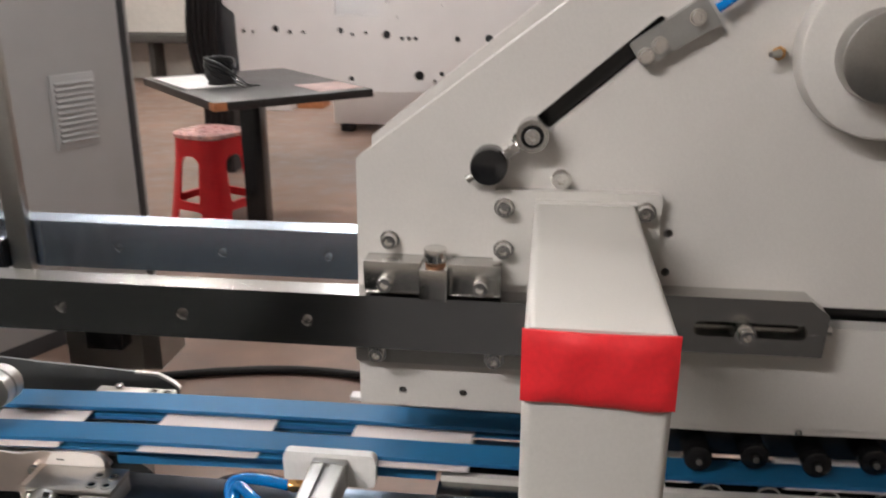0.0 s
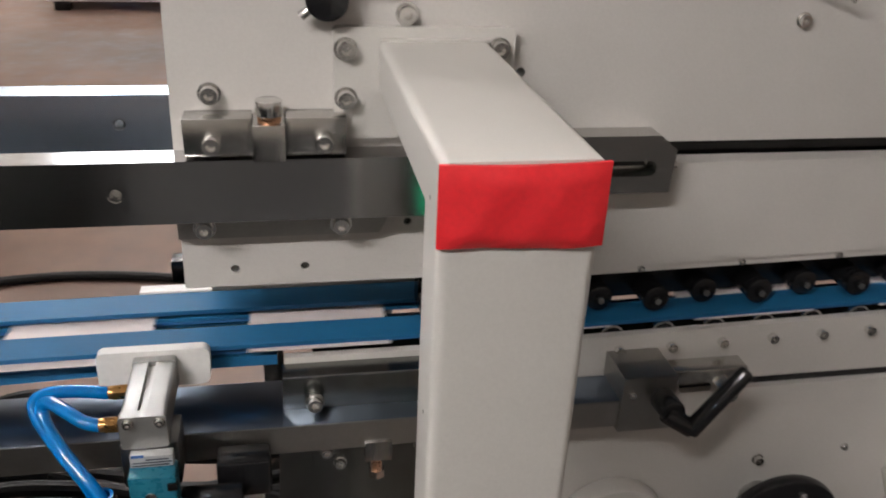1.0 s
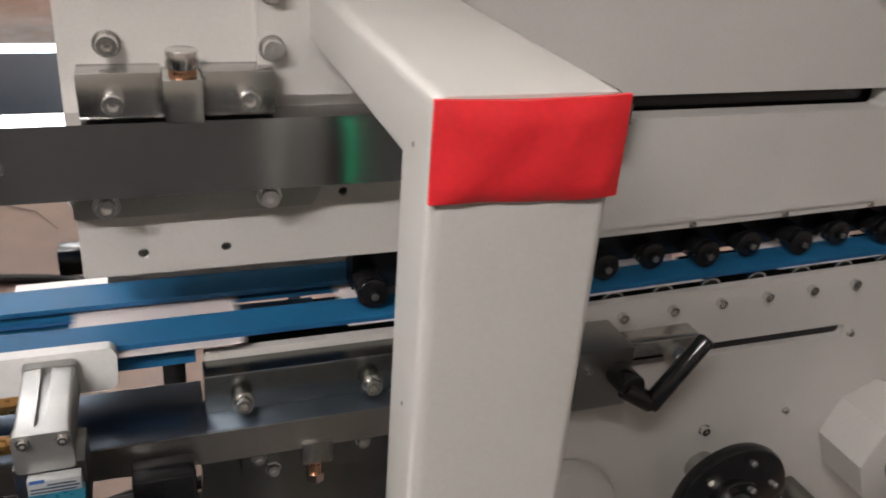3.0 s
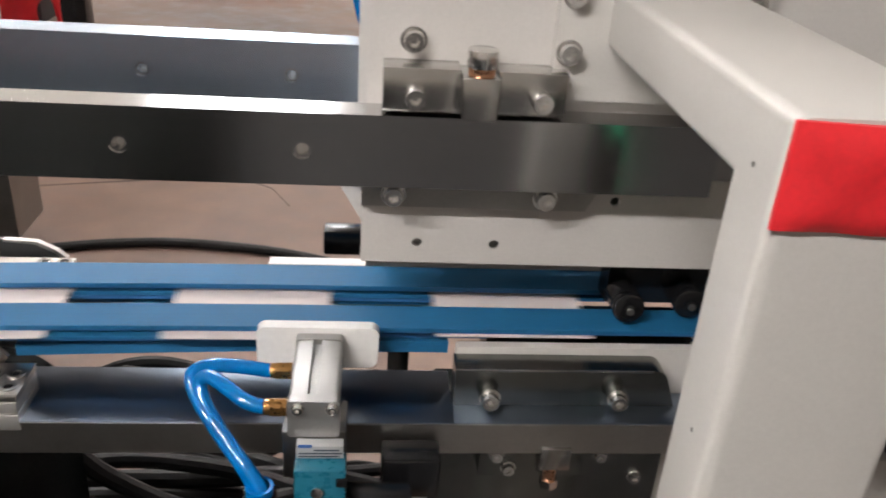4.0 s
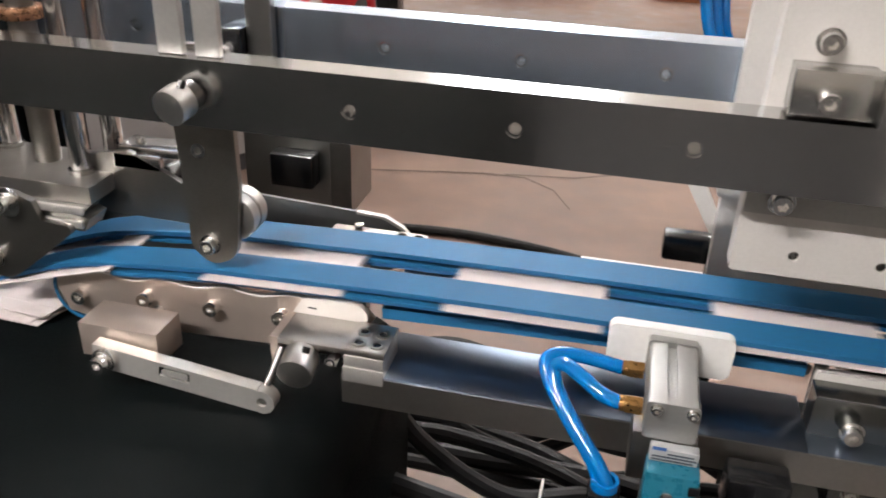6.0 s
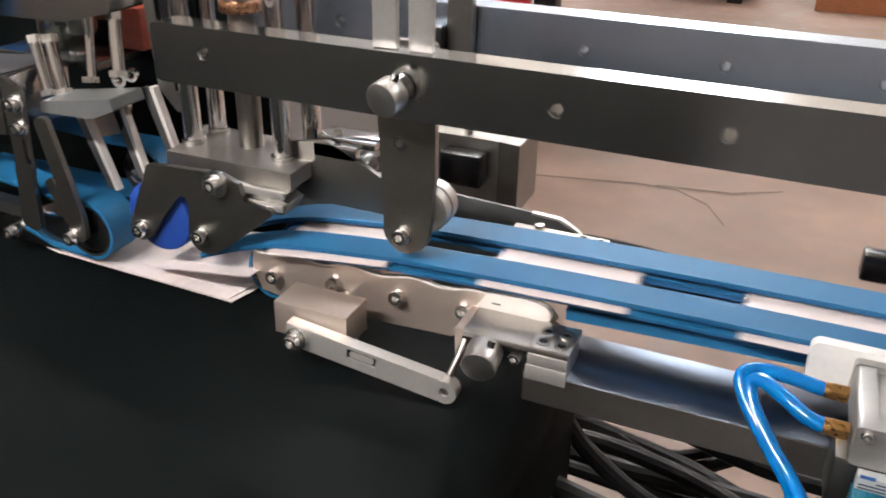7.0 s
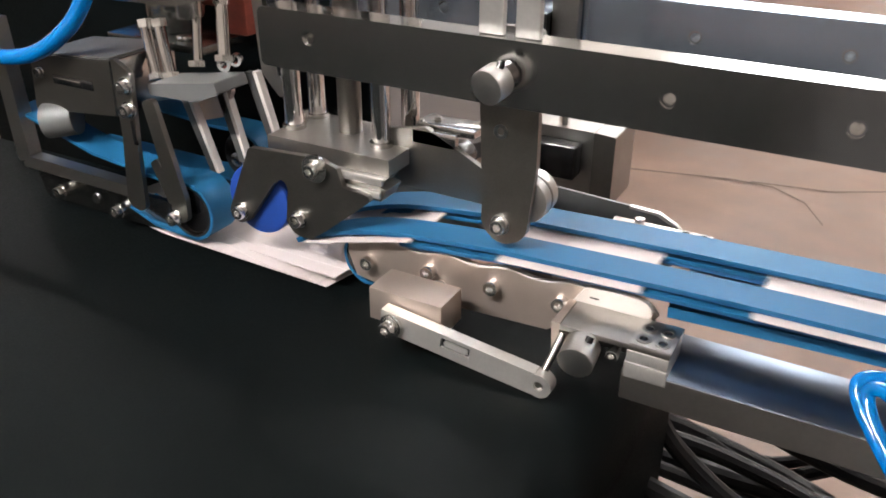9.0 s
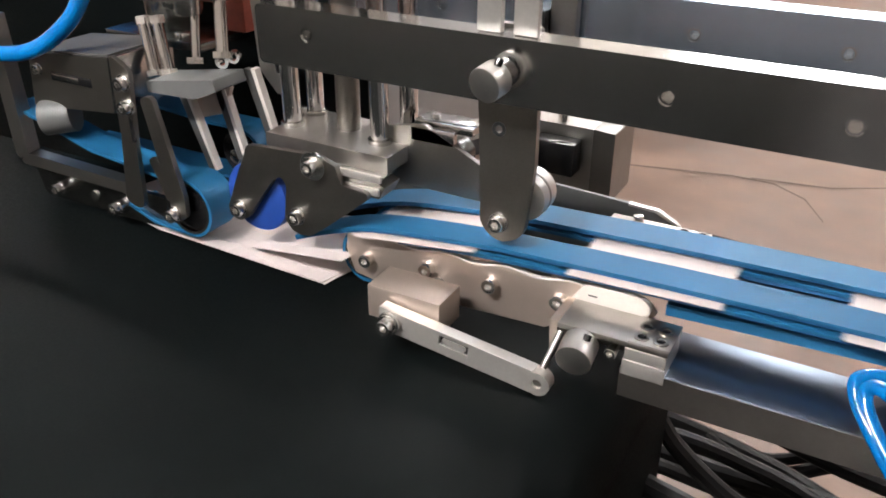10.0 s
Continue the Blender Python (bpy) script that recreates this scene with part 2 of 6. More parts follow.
def outline(points, r=0.0, n=6):
    """A polygon with its corners rounded; a point may carry its own radius as third number."""
    out = []
    count = len(points)
    for i, p in enumerate(points):
        rr = p[2] if len(p) > 2 else r
        p0, p1, p2 = (Vector(points[k][:2]) for k in ((i - 1) % count, i, (i + 1) % count))
        u, v = (p0 - p1), (p2 - p1)
        lu, lv = u.length, v.length
        u, v = u / lu, v / lv
        ang = math.acos(max(-1, min(1, u.dot(v))))
        if rr <= 0 or ang > math.pi - 0.05:
            out.append(p1)
            continue
        t = min(rr / math.tan(ang / 2), lu * 0.49, lv * 0.49)
        rad = t * math.tan(ang / 2)
        centre = p1 + (u + v).normalized() * (rad / math.sin(ang / 2))
        a0, a1 = p1 + u * t - centre, p1 + v * t - centre
        turn = math.atan2(a0.x * a1.y - a0.y * a1.x, a0.dot(a1))
        for k in range(n + 1):
            c, s = math.cos(turn * k / n), math.sin(turn * k / n)
            out.append(centre + Vector((a0.x * c - a0.y * s, a0.x * s + a0.y * c)))
    return out


def plate(points, y0, y1, r=0.0, edge=0.0008, n=6, bm=None):
    """A plate that stands in the xz plane between y0 and y1, cut to the outline."""
    pts = outline(points, r, n)
    b = bmesh.new()
    front = [b.verts.new((p.x, y0, p.y)) for p in pts]
    back = [b.verts.new((p.x, y1, p.y)) for p in pts]
    b.faces.new(front)
    b.faces.new(back[::-1])
    for i in range(len(pts)):
        j = (i + 1) % len(pts)
        b.faces.new((front[i], front[j], back[j], back[i]))
    bevel(b, edge, 1, 50)
    return add(bm, b)


def sweep(path, r, n=10, closed_ends=True, bm=None):
    """A round hose along a smooth curve through the points."""
    pts = [Vector(p) for p in path]
    fine = []
    for i in range(len(pts) - 1):
        p0, p1, p2, p3 = pts[max(i - 1, 0)], pts[i], pts[i + 1], pts[min(i + 2, len(pts) - 1)]
        for k in range(8):
            t = k / 8
            fine.append(0.5 * (2 * p1 + (p2 - p0) * t + (2 * p0 - 5 * p1 + 4 * p2 - p3) * t * t + (3 * p1 - p0 - 3 * p2 + p3) * t ** 3))
    fine.append(pts[-1])
    b = bmesh.new()
    rows = []
    up = Vector((0.13, 0.21, 0.97))
    for i, p in enumerate(fine):
        d = (fine[min(i + 1, len(fine) - 1)] - fine[max(i - 1, 0)]).normalized()
        s = d.cross(up).normalized()
        up = s.cross(d).normalized()
        rows.append([b.verts.new(p + r * (s * math.cos(2 * math.pi * k / n) + up * math.sin(2 * math.pi * k / n))) for k in range(n)])
    for p, q in zip(rows, rows[1:]):
        for k in range(n):
            b.faces.new((p[k], p[(k + 1) % n], q[(k + 1) % n], q[k]))
    if closed_ends:
        b.faces.new(rows[0])
        b.faces.new(rows[-1][::-1])
    return add(bm, b)


def ribbon(points, y0, y1, thick, bm=None):
    """A flat belt along a line in the xz plane, as wide as y0 to y1."""
    pts = [Vector(p) for p in points]
    b = bmesh.new()
    rows = []
    for i, p in enumerate(pts):
        d = (pts[min(i + 1, len(pts) - 1)] - pts[max(i - 1, 0)]).normalized()
        nrm = Vector((-d.y, d.x)) * thick / 2
        a, c = p + nrm, p - nrm
        rows.append([b.verts.new((a.x, y0, a.y)), b.verts.new((a.x, y1, a.y)), b.verts.new((c.x, y1, c.y)), b.verts.new((c.x, y0, c.y))])
    for p, q in zip(rows, rows[1:]):
        for k in range(4):
            b.faces.new((p[k], p[(k + 1) % 4], q[(k + 1) % 4], q[k]))
    b.faces.new(rows[0])
    b.faces.new(rows[-1][::-1])
    bevel(b, 0.0005, 1, 50)
    return add(bm, b)


def arc(cx, cz, r, a0, a1, n=12):
    return [(cx + r * math.cos(radians(a0 + (a1 - a0) * k / n)), cz + r * math.sin(radians(a0 + (a1 - a0) * k / n))) for k in range(n + 1)]


def drilled(ob, cutter):
    """Cuts the cutter's volume out of the part, in the world's metres."""
    base = origin(ob)
    bmesh.ops.translate(cutter, verts=cutter.verts, vec=-base)
    bmesh.ops.recalc_face_normals(cutter, faces=cutter.faces)
    me = bpy.data.meshes.new("cutter")
    cutter.to_mesh(me)
    cutter.free()
    me.materials.append(ob.data.materials[0])
    tool = bpy.data.objects.new("cutter", me)
    scene.collection.objects.link(tool)
    host = bpy.data.objects.new("host", ob.data)
    scene.collection.objects.link(host)
    mod = host.modifiers.new("cut", "BOOLEAN")
    mod.operation, mod.object, mod.solver = "DIFFERENCE", tool, "EXACT"
    bpy.context.view_layer.update()
    made = bpy.data.meshes.new_from_object(host.evaluated_get(bpy.context.evaluated_depsgraph_get()))
    bpy.data.objects.remove(host)
    bpy.data.objects.remove(tool)
    made.name = ob.name
    ob.data = made
    made.polygons.foreach_set("use_smooth", [True] * len(made.polygons))
    made.set_sharp_from_angle(angle=radians(35))
    return ob


# ---- screws, shared by everything that is bolted ----
def screw_mesh(r, h, hexr):
    """A socket head: it stands on y = 0 and points towards -y, with a hexagonal recess."""
    b = bmesh.new()
    n = 24
    ringof = lambda rad, y, sides=n: [b.verts.new((rad * math.cos(2 * math.pi * i / n), y, rad * math.sin(2 * math.pi * i / n))) for i in range(n)]
    def hexring(y):
        out = []
        for i in range(n):
            a = 2 * math.pi * i / n
            k = (a % (math.pi / 3)) - math.pi / 6
            rad = hexr * math.cos(math.pi / 6) / math.cos(k)
            out.append(b.verts.new((rad * math.cos(a), y, rad * math.sin(a))))
        return out
    loops = [ringof(r, 0), ringof(r, -h * 0.9), ringof(r * 0.92, -h), hexring(-h), hexring(-h * 0.45)]
    for p, q in zip(loops, loops[1:]):
        for i in range(n):
            b.faces.new((p[i], p[(i + 1) % n], q[(i + 1) % n], q[i]))
    b.faces.new(loops[-1])
    b.faces.new(loops[0][::-1])
    return mesh_of("screw", b, BOLT)


def washer_mesh(r, t):
    return mesh_of("washer", ring((0, 0, 0), (0, -t, 0), r, r * 0.4, 24, t * 0.2), BOLT)


SCREW = {"m8": (screw_mesh(0.0068, 0.0090, 0.0037), washer_mesh(0.0088, 0.0017)),
         "m6": (screw_mesh(0.0050, 0.0062, 0.0026), washer_mesh(0.0064, 0.0012)),
         "m4": (screw_mesh(0.0034, 0.0036, 0.0016), washer_mesh(0.0043, 0.0008))}


def bolt(parent, x, y, z, size="m8", washers=1, turn=None, name="bolt"):
    """A socket screw with its washers, head towards the aisle (-y) unless turned."""
    head, disc = SCREW[size]
    t = {"m8": 0.0016, "m6": 0.0012, "m4": 0.0008}[size]
    ob = shared(name, head, (x, y, z), parent, turn)
    for k in range(washers):
        w = new("washer", disc)
        w.parent = ob
        w.location = (0, k * t, 0)
        w.scale = (1, 1, 1) if k == 0 else (0.93, 1, 0.93)
    return ob


# ---- the hall ----
def hall():
    single("floor", box(-9, 9, -6, 11, -0.15, 0.0, 0), FLOOR, "stained brownish concrete workshop floor", "floor", kind="structure")
    far = single("wall_north", box(-9, 9, 11, 11.2, 0, 5.2, 0), WALL, "pale plaster wall with a high window", "wall", kind="structure")
    drilled(far, box(-2.65, -0.35, 10.9, 11.3, 3.3, 4.95, 0))
    single("wall_south", box(-9, 9, -6.2, -6, 0, 5.2, 0), WALL, "pale plaster workshop wall", "wall", kind="structure")
    single("wall_east", box(9, 9.2, -6, 11, 0, 5.2, 0), WALL, "pale plaster workshop wall", "wall", kind="structure")
    single("wall_west", box(-9.2, -9, -6, 11, 0, 5.2, 0), WALL, "pale plaster workshop wall", "wall", kind="structure")
    single("ceiling", box(-9.2, 9.2, -6.2, 11.2, 5.2, 5.35, 0), ROOF, "white painted workshop ceiling", "ceiling", kind="structure")
    single("window_1", box(-2.65, -0.35, 11.16, 11.18, 3.3, 4.95, 0), SKY, "bright high window pane full of daylight", "window", kind="structure")
    frame_bar = thing("window_frame", (-1.5, 11.05, 3.3), "dark steel window frame in the far wall", "window frame", kind="structure")
    for x in (-2.65, -1.5, -0.35):
        part("mullion", box(x - 0.02, x + 0.02, 11.1, 11.14, 3.3, 4.95, 0.002), TRIM, frame_bar)
    # unseen ceiling luminaires, added in rows over the aisles to light the hall
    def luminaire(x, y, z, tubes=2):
        o = thing("ceiling_light", (x, y, z), "unseen long ceiling luminaire with two bright tubes, added for light", "ceiling light", "ceiling luminaires")
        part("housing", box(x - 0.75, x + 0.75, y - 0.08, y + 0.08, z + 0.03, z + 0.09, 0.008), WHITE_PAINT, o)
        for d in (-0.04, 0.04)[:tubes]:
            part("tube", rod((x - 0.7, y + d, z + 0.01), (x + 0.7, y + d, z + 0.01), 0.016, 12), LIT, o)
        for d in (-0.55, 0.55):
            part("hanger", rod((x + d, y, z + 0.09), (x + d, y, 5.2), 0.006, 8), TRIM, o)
    # added key lamp, hung low at the front left for the plates' falloff
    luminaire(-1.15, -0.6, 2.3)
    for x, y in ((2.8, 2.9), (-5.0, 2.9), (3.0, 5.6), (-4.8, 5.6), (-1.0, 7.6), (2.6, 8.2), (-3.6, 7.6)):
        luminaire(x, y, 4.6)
    # extra lamp added to brighten the far machine plate and the cabinet
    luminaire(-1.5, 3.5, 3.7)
    # added dark mat on the operator side, so the bars mirror something dark
    single("floor_mat", box(-4.0, 2.5, -5.2, 0.35, 0.0, 0.012, 0.004), UNSEEN_MAT, "unseen dark mat added to darken what the bars mirror", "floor mat")
    # cracks in the concrete
    for pts, name in (([(-1.6, 2.70), (-1.05, 2.83), (-0.58, 2.94), (-0.45, 2.94), (-0.34, 2.86), (-0.27, 2.72)], "floor_crack"),
                      ([(-0.52, 2.95), (-0.28, 2.99), (-0.12, 3.08)], "floor_crack")):
        b = bmesh.new()
        vs = []
        for i, (x, y) in enumerate(pts):
            vs.append((b.verts.new((x, y - 0.006, 0.002)), b.verts.new((x, y + 0.006, 0.002))))
        for (a, c), (d, e) in zip(vs, vs[1:]):
            b.faces.new((a, d, e, c))
        single(name, b, SEAM, "thin dark crack in the concrete floor", "floor crack", kind="structure")


hall()


# ---- things across the hall ----
def turned_box(corner, along, back, u, v, z0, z1, r=0.003):
    """A box whose face runs along a slanting line: along = (s0, s1) on it, back = (d0, d1) behind it."""
    b = box(along[0], along[1], back[0], back[1], z0, z1, r)
    bmesh.ops.transform(b, verts=b.verts, matrix=Matrix(((u[0], v[0], 0, corner[0]), (u[1], v[1], 0, corner[1]), (0, 0, 1, 0), (0, 0, 0, 1))))
    return b


def control_cabinet():
    at, u, v = (-1.436, 2.600), (0.4176, 0.9086), (-0.9086, 0.4176)
    c = thing("control_cabinet", (-1.60, 2.75, 0), "tall grey control cabinet with louvred vent and dark corner trim", "cabinet")
    part("body", turned_box(at, (-0.60, 0.290), (0, 0.45), u, v, 0.06, 1.9, 0.004), CABINET, c)
    part("plinth", turned_box(at, (-0.58, 0.285), (0.005, 0.44), u, v, 0, 0.06, 0.002), TRIM, c)
    part("corner_trim", turned_box(at, (0.2905, 0.316), (-0.002, 0.45), u, v, 0.06, 1.9, 0.004), TRIM, c, "dark corner trim")
    part("end_panel", turned_box(at, (0.3165, 0.330), (0.004, 0.448), u, v, 0.06, 1.9, 0.002), CABINET, c)
    vent = part("vent", turned_box(at, (0.0, 0.165), (-0.008, -0.0005), u, v, 0.655, 0.893, 0.003), CABINET, c, "louvred vent")
    for k in range(11):
        z = 0.676 + k * 0.0183
        b = box(0.014, 0.151, -0.017, -0.0085, z, z + 0.0095, 0.002)
        bmesh.ops.rotate(b, verts=b.verts, cent=(0.08, -0.012, z), matrix=Matrix.Rotation(radians(-16), 3, "X"))
        bmesh.ops.transform(b, verts=b.verts, matrix=Matrix(((u[0], v[0], 0, at[0]), (u[1], v[1], 0, at[1]), (0, 0, 1, 0), (0, 0, 0, 1))))
        part("slat", b, CABINET, vent)


def side_table():
    mid, turn = Vector((-1.125, 3.600, 0)), radians(-48)
    def laid(b, at=mid, angle=turn):
        bmesh.ops.transform(b, verts=b.verts, matrix=Matrix.Translation(at) @ Matrix.Rotation(angle, 4, "Z"))
        return b
    t = thing("pedestal_table", mid, "dark laminate table with pale worn edge on one black pedestal", "table")
    part("tabletop", laid(box(-0.435, 0.435, -0.335, 0.335, 0.712, 0.745, 0.003)), TABLETOP, t, "dark laminate top")
    part("worn_corner", laid(box(0.385, 0.437, -0.337, -0.285, 0.713, 0.7435, 0.003)), WOOD, t, "worn corner with bare wood showing")
    part("pedestal", box(-1.178, -1.088, 3.55, 3.64, 0.02, 0.712, 0.004), BLACK, t)
    part("foot", rod((-1.133, 3.595, 0), (-1.133, 3.595, 0.02), 0.24, 32, edge=0.004), TRIM, t)
    single("paper_sheet", laid(box(-0.21, 0.20, -0.105, 0.105, 0.7458, 0.7490, 0), Vector((-1.375, 3.575, 0)), radians(-47)), PAPER, "white paper sheets lying on the dark table", "paper")
    single("pale_card", laid(box(-0.11, 0.11, -0.10, 0.10, 0.7458, 0.7480, 0.001), Vector((-0.78, 3.53, 0)), radians(-48)), CARD_PINK, "pale pinkish card lying on the dark table", "card")
    h = thing("cord_coil", (-1.24, 3.52, 0.745), "small black coil of cord on the table", "cord")
    rnd = random.Random(5)
    for k in range(7):
        pts = []
        for j in range(13):
            a = 2 * math.pi * j / 12
            lift = 0.052 + 0.040 * math.sin(a + 0.4 * k)
            pts.append((-1.235 + (0.055 + 0.006 * rnd.random()) * math.cos(a + 0.8 * k), 3.53 + 0.06 * math.sin(a + 0.8 * k), 0.752 + lift + 0.01 * rnd.random()))
        part("loop", sweep(pts, 0.009, 8), CABLE, h)
    part("core", rod((-1.235, 3.53, 0.7455), (-1.235, 3.53, 0.80), 0.060, 20, 0.040, 0.006), CABLE, h)
    for k in range(3):
        part("tail", sweep([(-1.20, 3.52, 0.80), (-1.15, 3.50 - 0.02 * k, 0.782 - 0.006 * k), (-1.11, 3.49 - 0.03 * k, 0.755), (-1.06 - 0.02 * k, 3.50 - 0.03 * k, 0.750)], 0.0035, 6), BLACK, h)


def plastic_stool():
    cx, cy = -1.505, 4.0
    s = thing("plastic_stool", (cx, cy, 0), "bright red plastic stool with arched openings and worn, glare-pale seat", "stool")
    turn = radians(-67)
    def squarish(half, z, corner=0.60, n=8):
        out = []
        for q in range(4):
            for k in range(n + 1):
                a = math.pi / 2 * (q + k / n)
                base = math.pi / 2 * q + math.pi / 4
                m = half * (1 - corner) * math.sqrt(2)
                x = m * math.cos(base) + half * corner * math.cos(a)
                y = m * math.sin(base) + half * corner * math.sin(a)
                ang = turn - math.pi / 4
                out.append((cx + x * math.cos(ang) - y * math.sin(ang), cy + x * math.sin(ang) + y * math.cos(ang), z))
        return out
    def skin(levels):
        b = bmesh.new()
        rows = [[b.verts.new(p) for p in squarish(h, z)] for h, z in levels]
        for p, q in zip(rows, rows[1:]):
            for k in range(len(p)):
                b.faces.new((p[k], p[(k + 1) % len(p)], q[(k + 1) % len(p)], q[k]))
        for k in range(len(rows[0])):
            j = (k + 1) % len(rows[0])
            b.faces.new((rows[0][k], rows[0][j], rows[-1][j], rows[-1][k]))
        return b
    shell = part("leg_frame", skin([(0.190, 0.0), (0.168, 0.16), (0.146, 0.33), (0.140, 0.435), (0.128, 0.435), (0.134, 0.33), (0.156, 0.16), (0.178, 0.0)]), RED_PLASTIC, s)
    cut = None
    for q in range(2):
        ang = turn - math.pi / 4 + q * math.pi / 2
        for pts in ([(-0.066, 0.135, 0.012), (0.066, 0.135, 0.012), (0.058, 0.355, 0.050), (-0.058, 0.355, 0.050)], [(-0.085, -0.02), (0.085, -0.02), (0.078, 0.095, 0.02), (-0.078, 0.095, 0.02)]):
            p = plate(pts, -0.30, 0.30, 0, 0)
            bmesh.ops.transform(p, verts=p.verts, matrix=Matrix.Translation((cx, cy, 0)) @ Matrix.Rotation(ang, 4, "Z"))
            cut = add(cut, p)
    drilled(shell, cut)
    b = bmesh.new()
    rows = [[b.verts.new(p) for p in squarish(h, z)] for h, z in ((0.136, 0.4355), (0.146, 0.440), (0.145, 0.455), (0.132, 0.463), (0.06, 0.460))]
    for p, q in zip(rows, rows[1:]):
        for k in range(len(p)):
            b.faces.new((p[k], p[(k + 1) % len(p)], q[(k + 1) % len(p)], q[k]))
    b.faces.new(rows[0])
    b.faces.new(rows[-1])
    seat = part("seat", b, SEAT_WORN_GLARE, s, "scuffed worn seat paled by painted glare")
    cut = None
    for k in range(8):
        a = 2 * math.pi * k / 8
        cut = rod((cx + 0.07 * math.cos(a), cy + 0.07 * math.sin(a), 0.452), (cx + 0.07 * math.cos(a), cy + 0.07 * math.sin(a), 0.48), 0.010, 10, bm=cut)
    drilled(seat, cut)


def far_machine():
    m = thing("machine_frame", (0.4, 5.0, 0), "unfinished white machine side plate drilled with many holes", "machine")
    p = part("side_plate", plate([(-1.70, 0.515, 0.01), (2.6, 0.515, 0), (2.6, 1.55, 0), (-1.80, 1.55, 0.03), (-1.78, 1.00, 0.04), (-1.71, 0.95, 0.03)], 5.0, 5.04, 0.0, 0.002), WHITE_PAINT, m)
    cut = box(-1.117, -0.85, 4.9, 5.15, 0.944, 1.11, 0)
    spots = [(-1.70, 0.89, 0.010), (-1.64, 0.89, 0.008), (-1.505, 0.906, 0.016), (-1.42, 0.89, 0.010), (-1.34, 0.89, 0.009), (-1.12, 0.90, 0.014), (-1.05, 0.88, 0.008),
             (-0.97, 0.89, 0.008), (-0.85, 0.88, 0.018), (-0.76, 0.86, 0.009), (-0.72, 0.86, 0.009), (-0.68, 0.86, 0.009), (-0.44, 0.86, 0.012), (-0.26, 0.863, 0.018),
             (-0.30, 0.98, 0.009), (-0.52, 1.05, 0.011), (-0.84, 1.06, 0.010), (-0.78, 0.98, 0.009), (-0.661, 0.65, 0.022), (-0.53, 0.66, 0.012), (-0.57, 0.62, 0.009), (-1.062, 0.625, 0.013), (-0.02, 1.04, 0.011), (0.02, 0.93, 0.012)]
    for x, z, r in spots:
        cut = rod((x + 0.035, 4.92, z - 0.042), (x + 0.035, 5.12, z - 0.042), r * 1.35, 14, bm=cut)
    drilled(p, cut)
    part("back_plate", box(-1.6, 2.6, 5.10, 5.13, 0.56, 0.92, 0.004), TRIM, m)
    part("rear_plate", box(-1.6, 2.6, 5.5, 5.54, 0.56, 1.5, 0.004), WHITE_PAINT, m)
    part("cross_beam", box(-1.5, 2.5, 5.131, 5.49, 0.60, 0.70, 0.004), TRIM, m)
    for x in (-1.83, 2.5):
        part("leg", box(x - 0.05, x + 0.05, 5.0, 5.5, 0, 1.5, 0.006), TRIM, m)
    c = thing("hose_bundle", (-1.85, 4.9, 0), "dark hoses hanging beside the white machine plate", "hoses")
    for k in range(5):
        x = -1.95 + 0.035 * k
        part("hose", sweep([(x, 4.94, 1.7), (x + 0.03, 4.90, 1.2), (x - 0.01, 4.93, 0.8), (x + 0.05, 4.95, 0.4), (x, 4.97, 0.03)], 0.022, 8), CABLE, c)


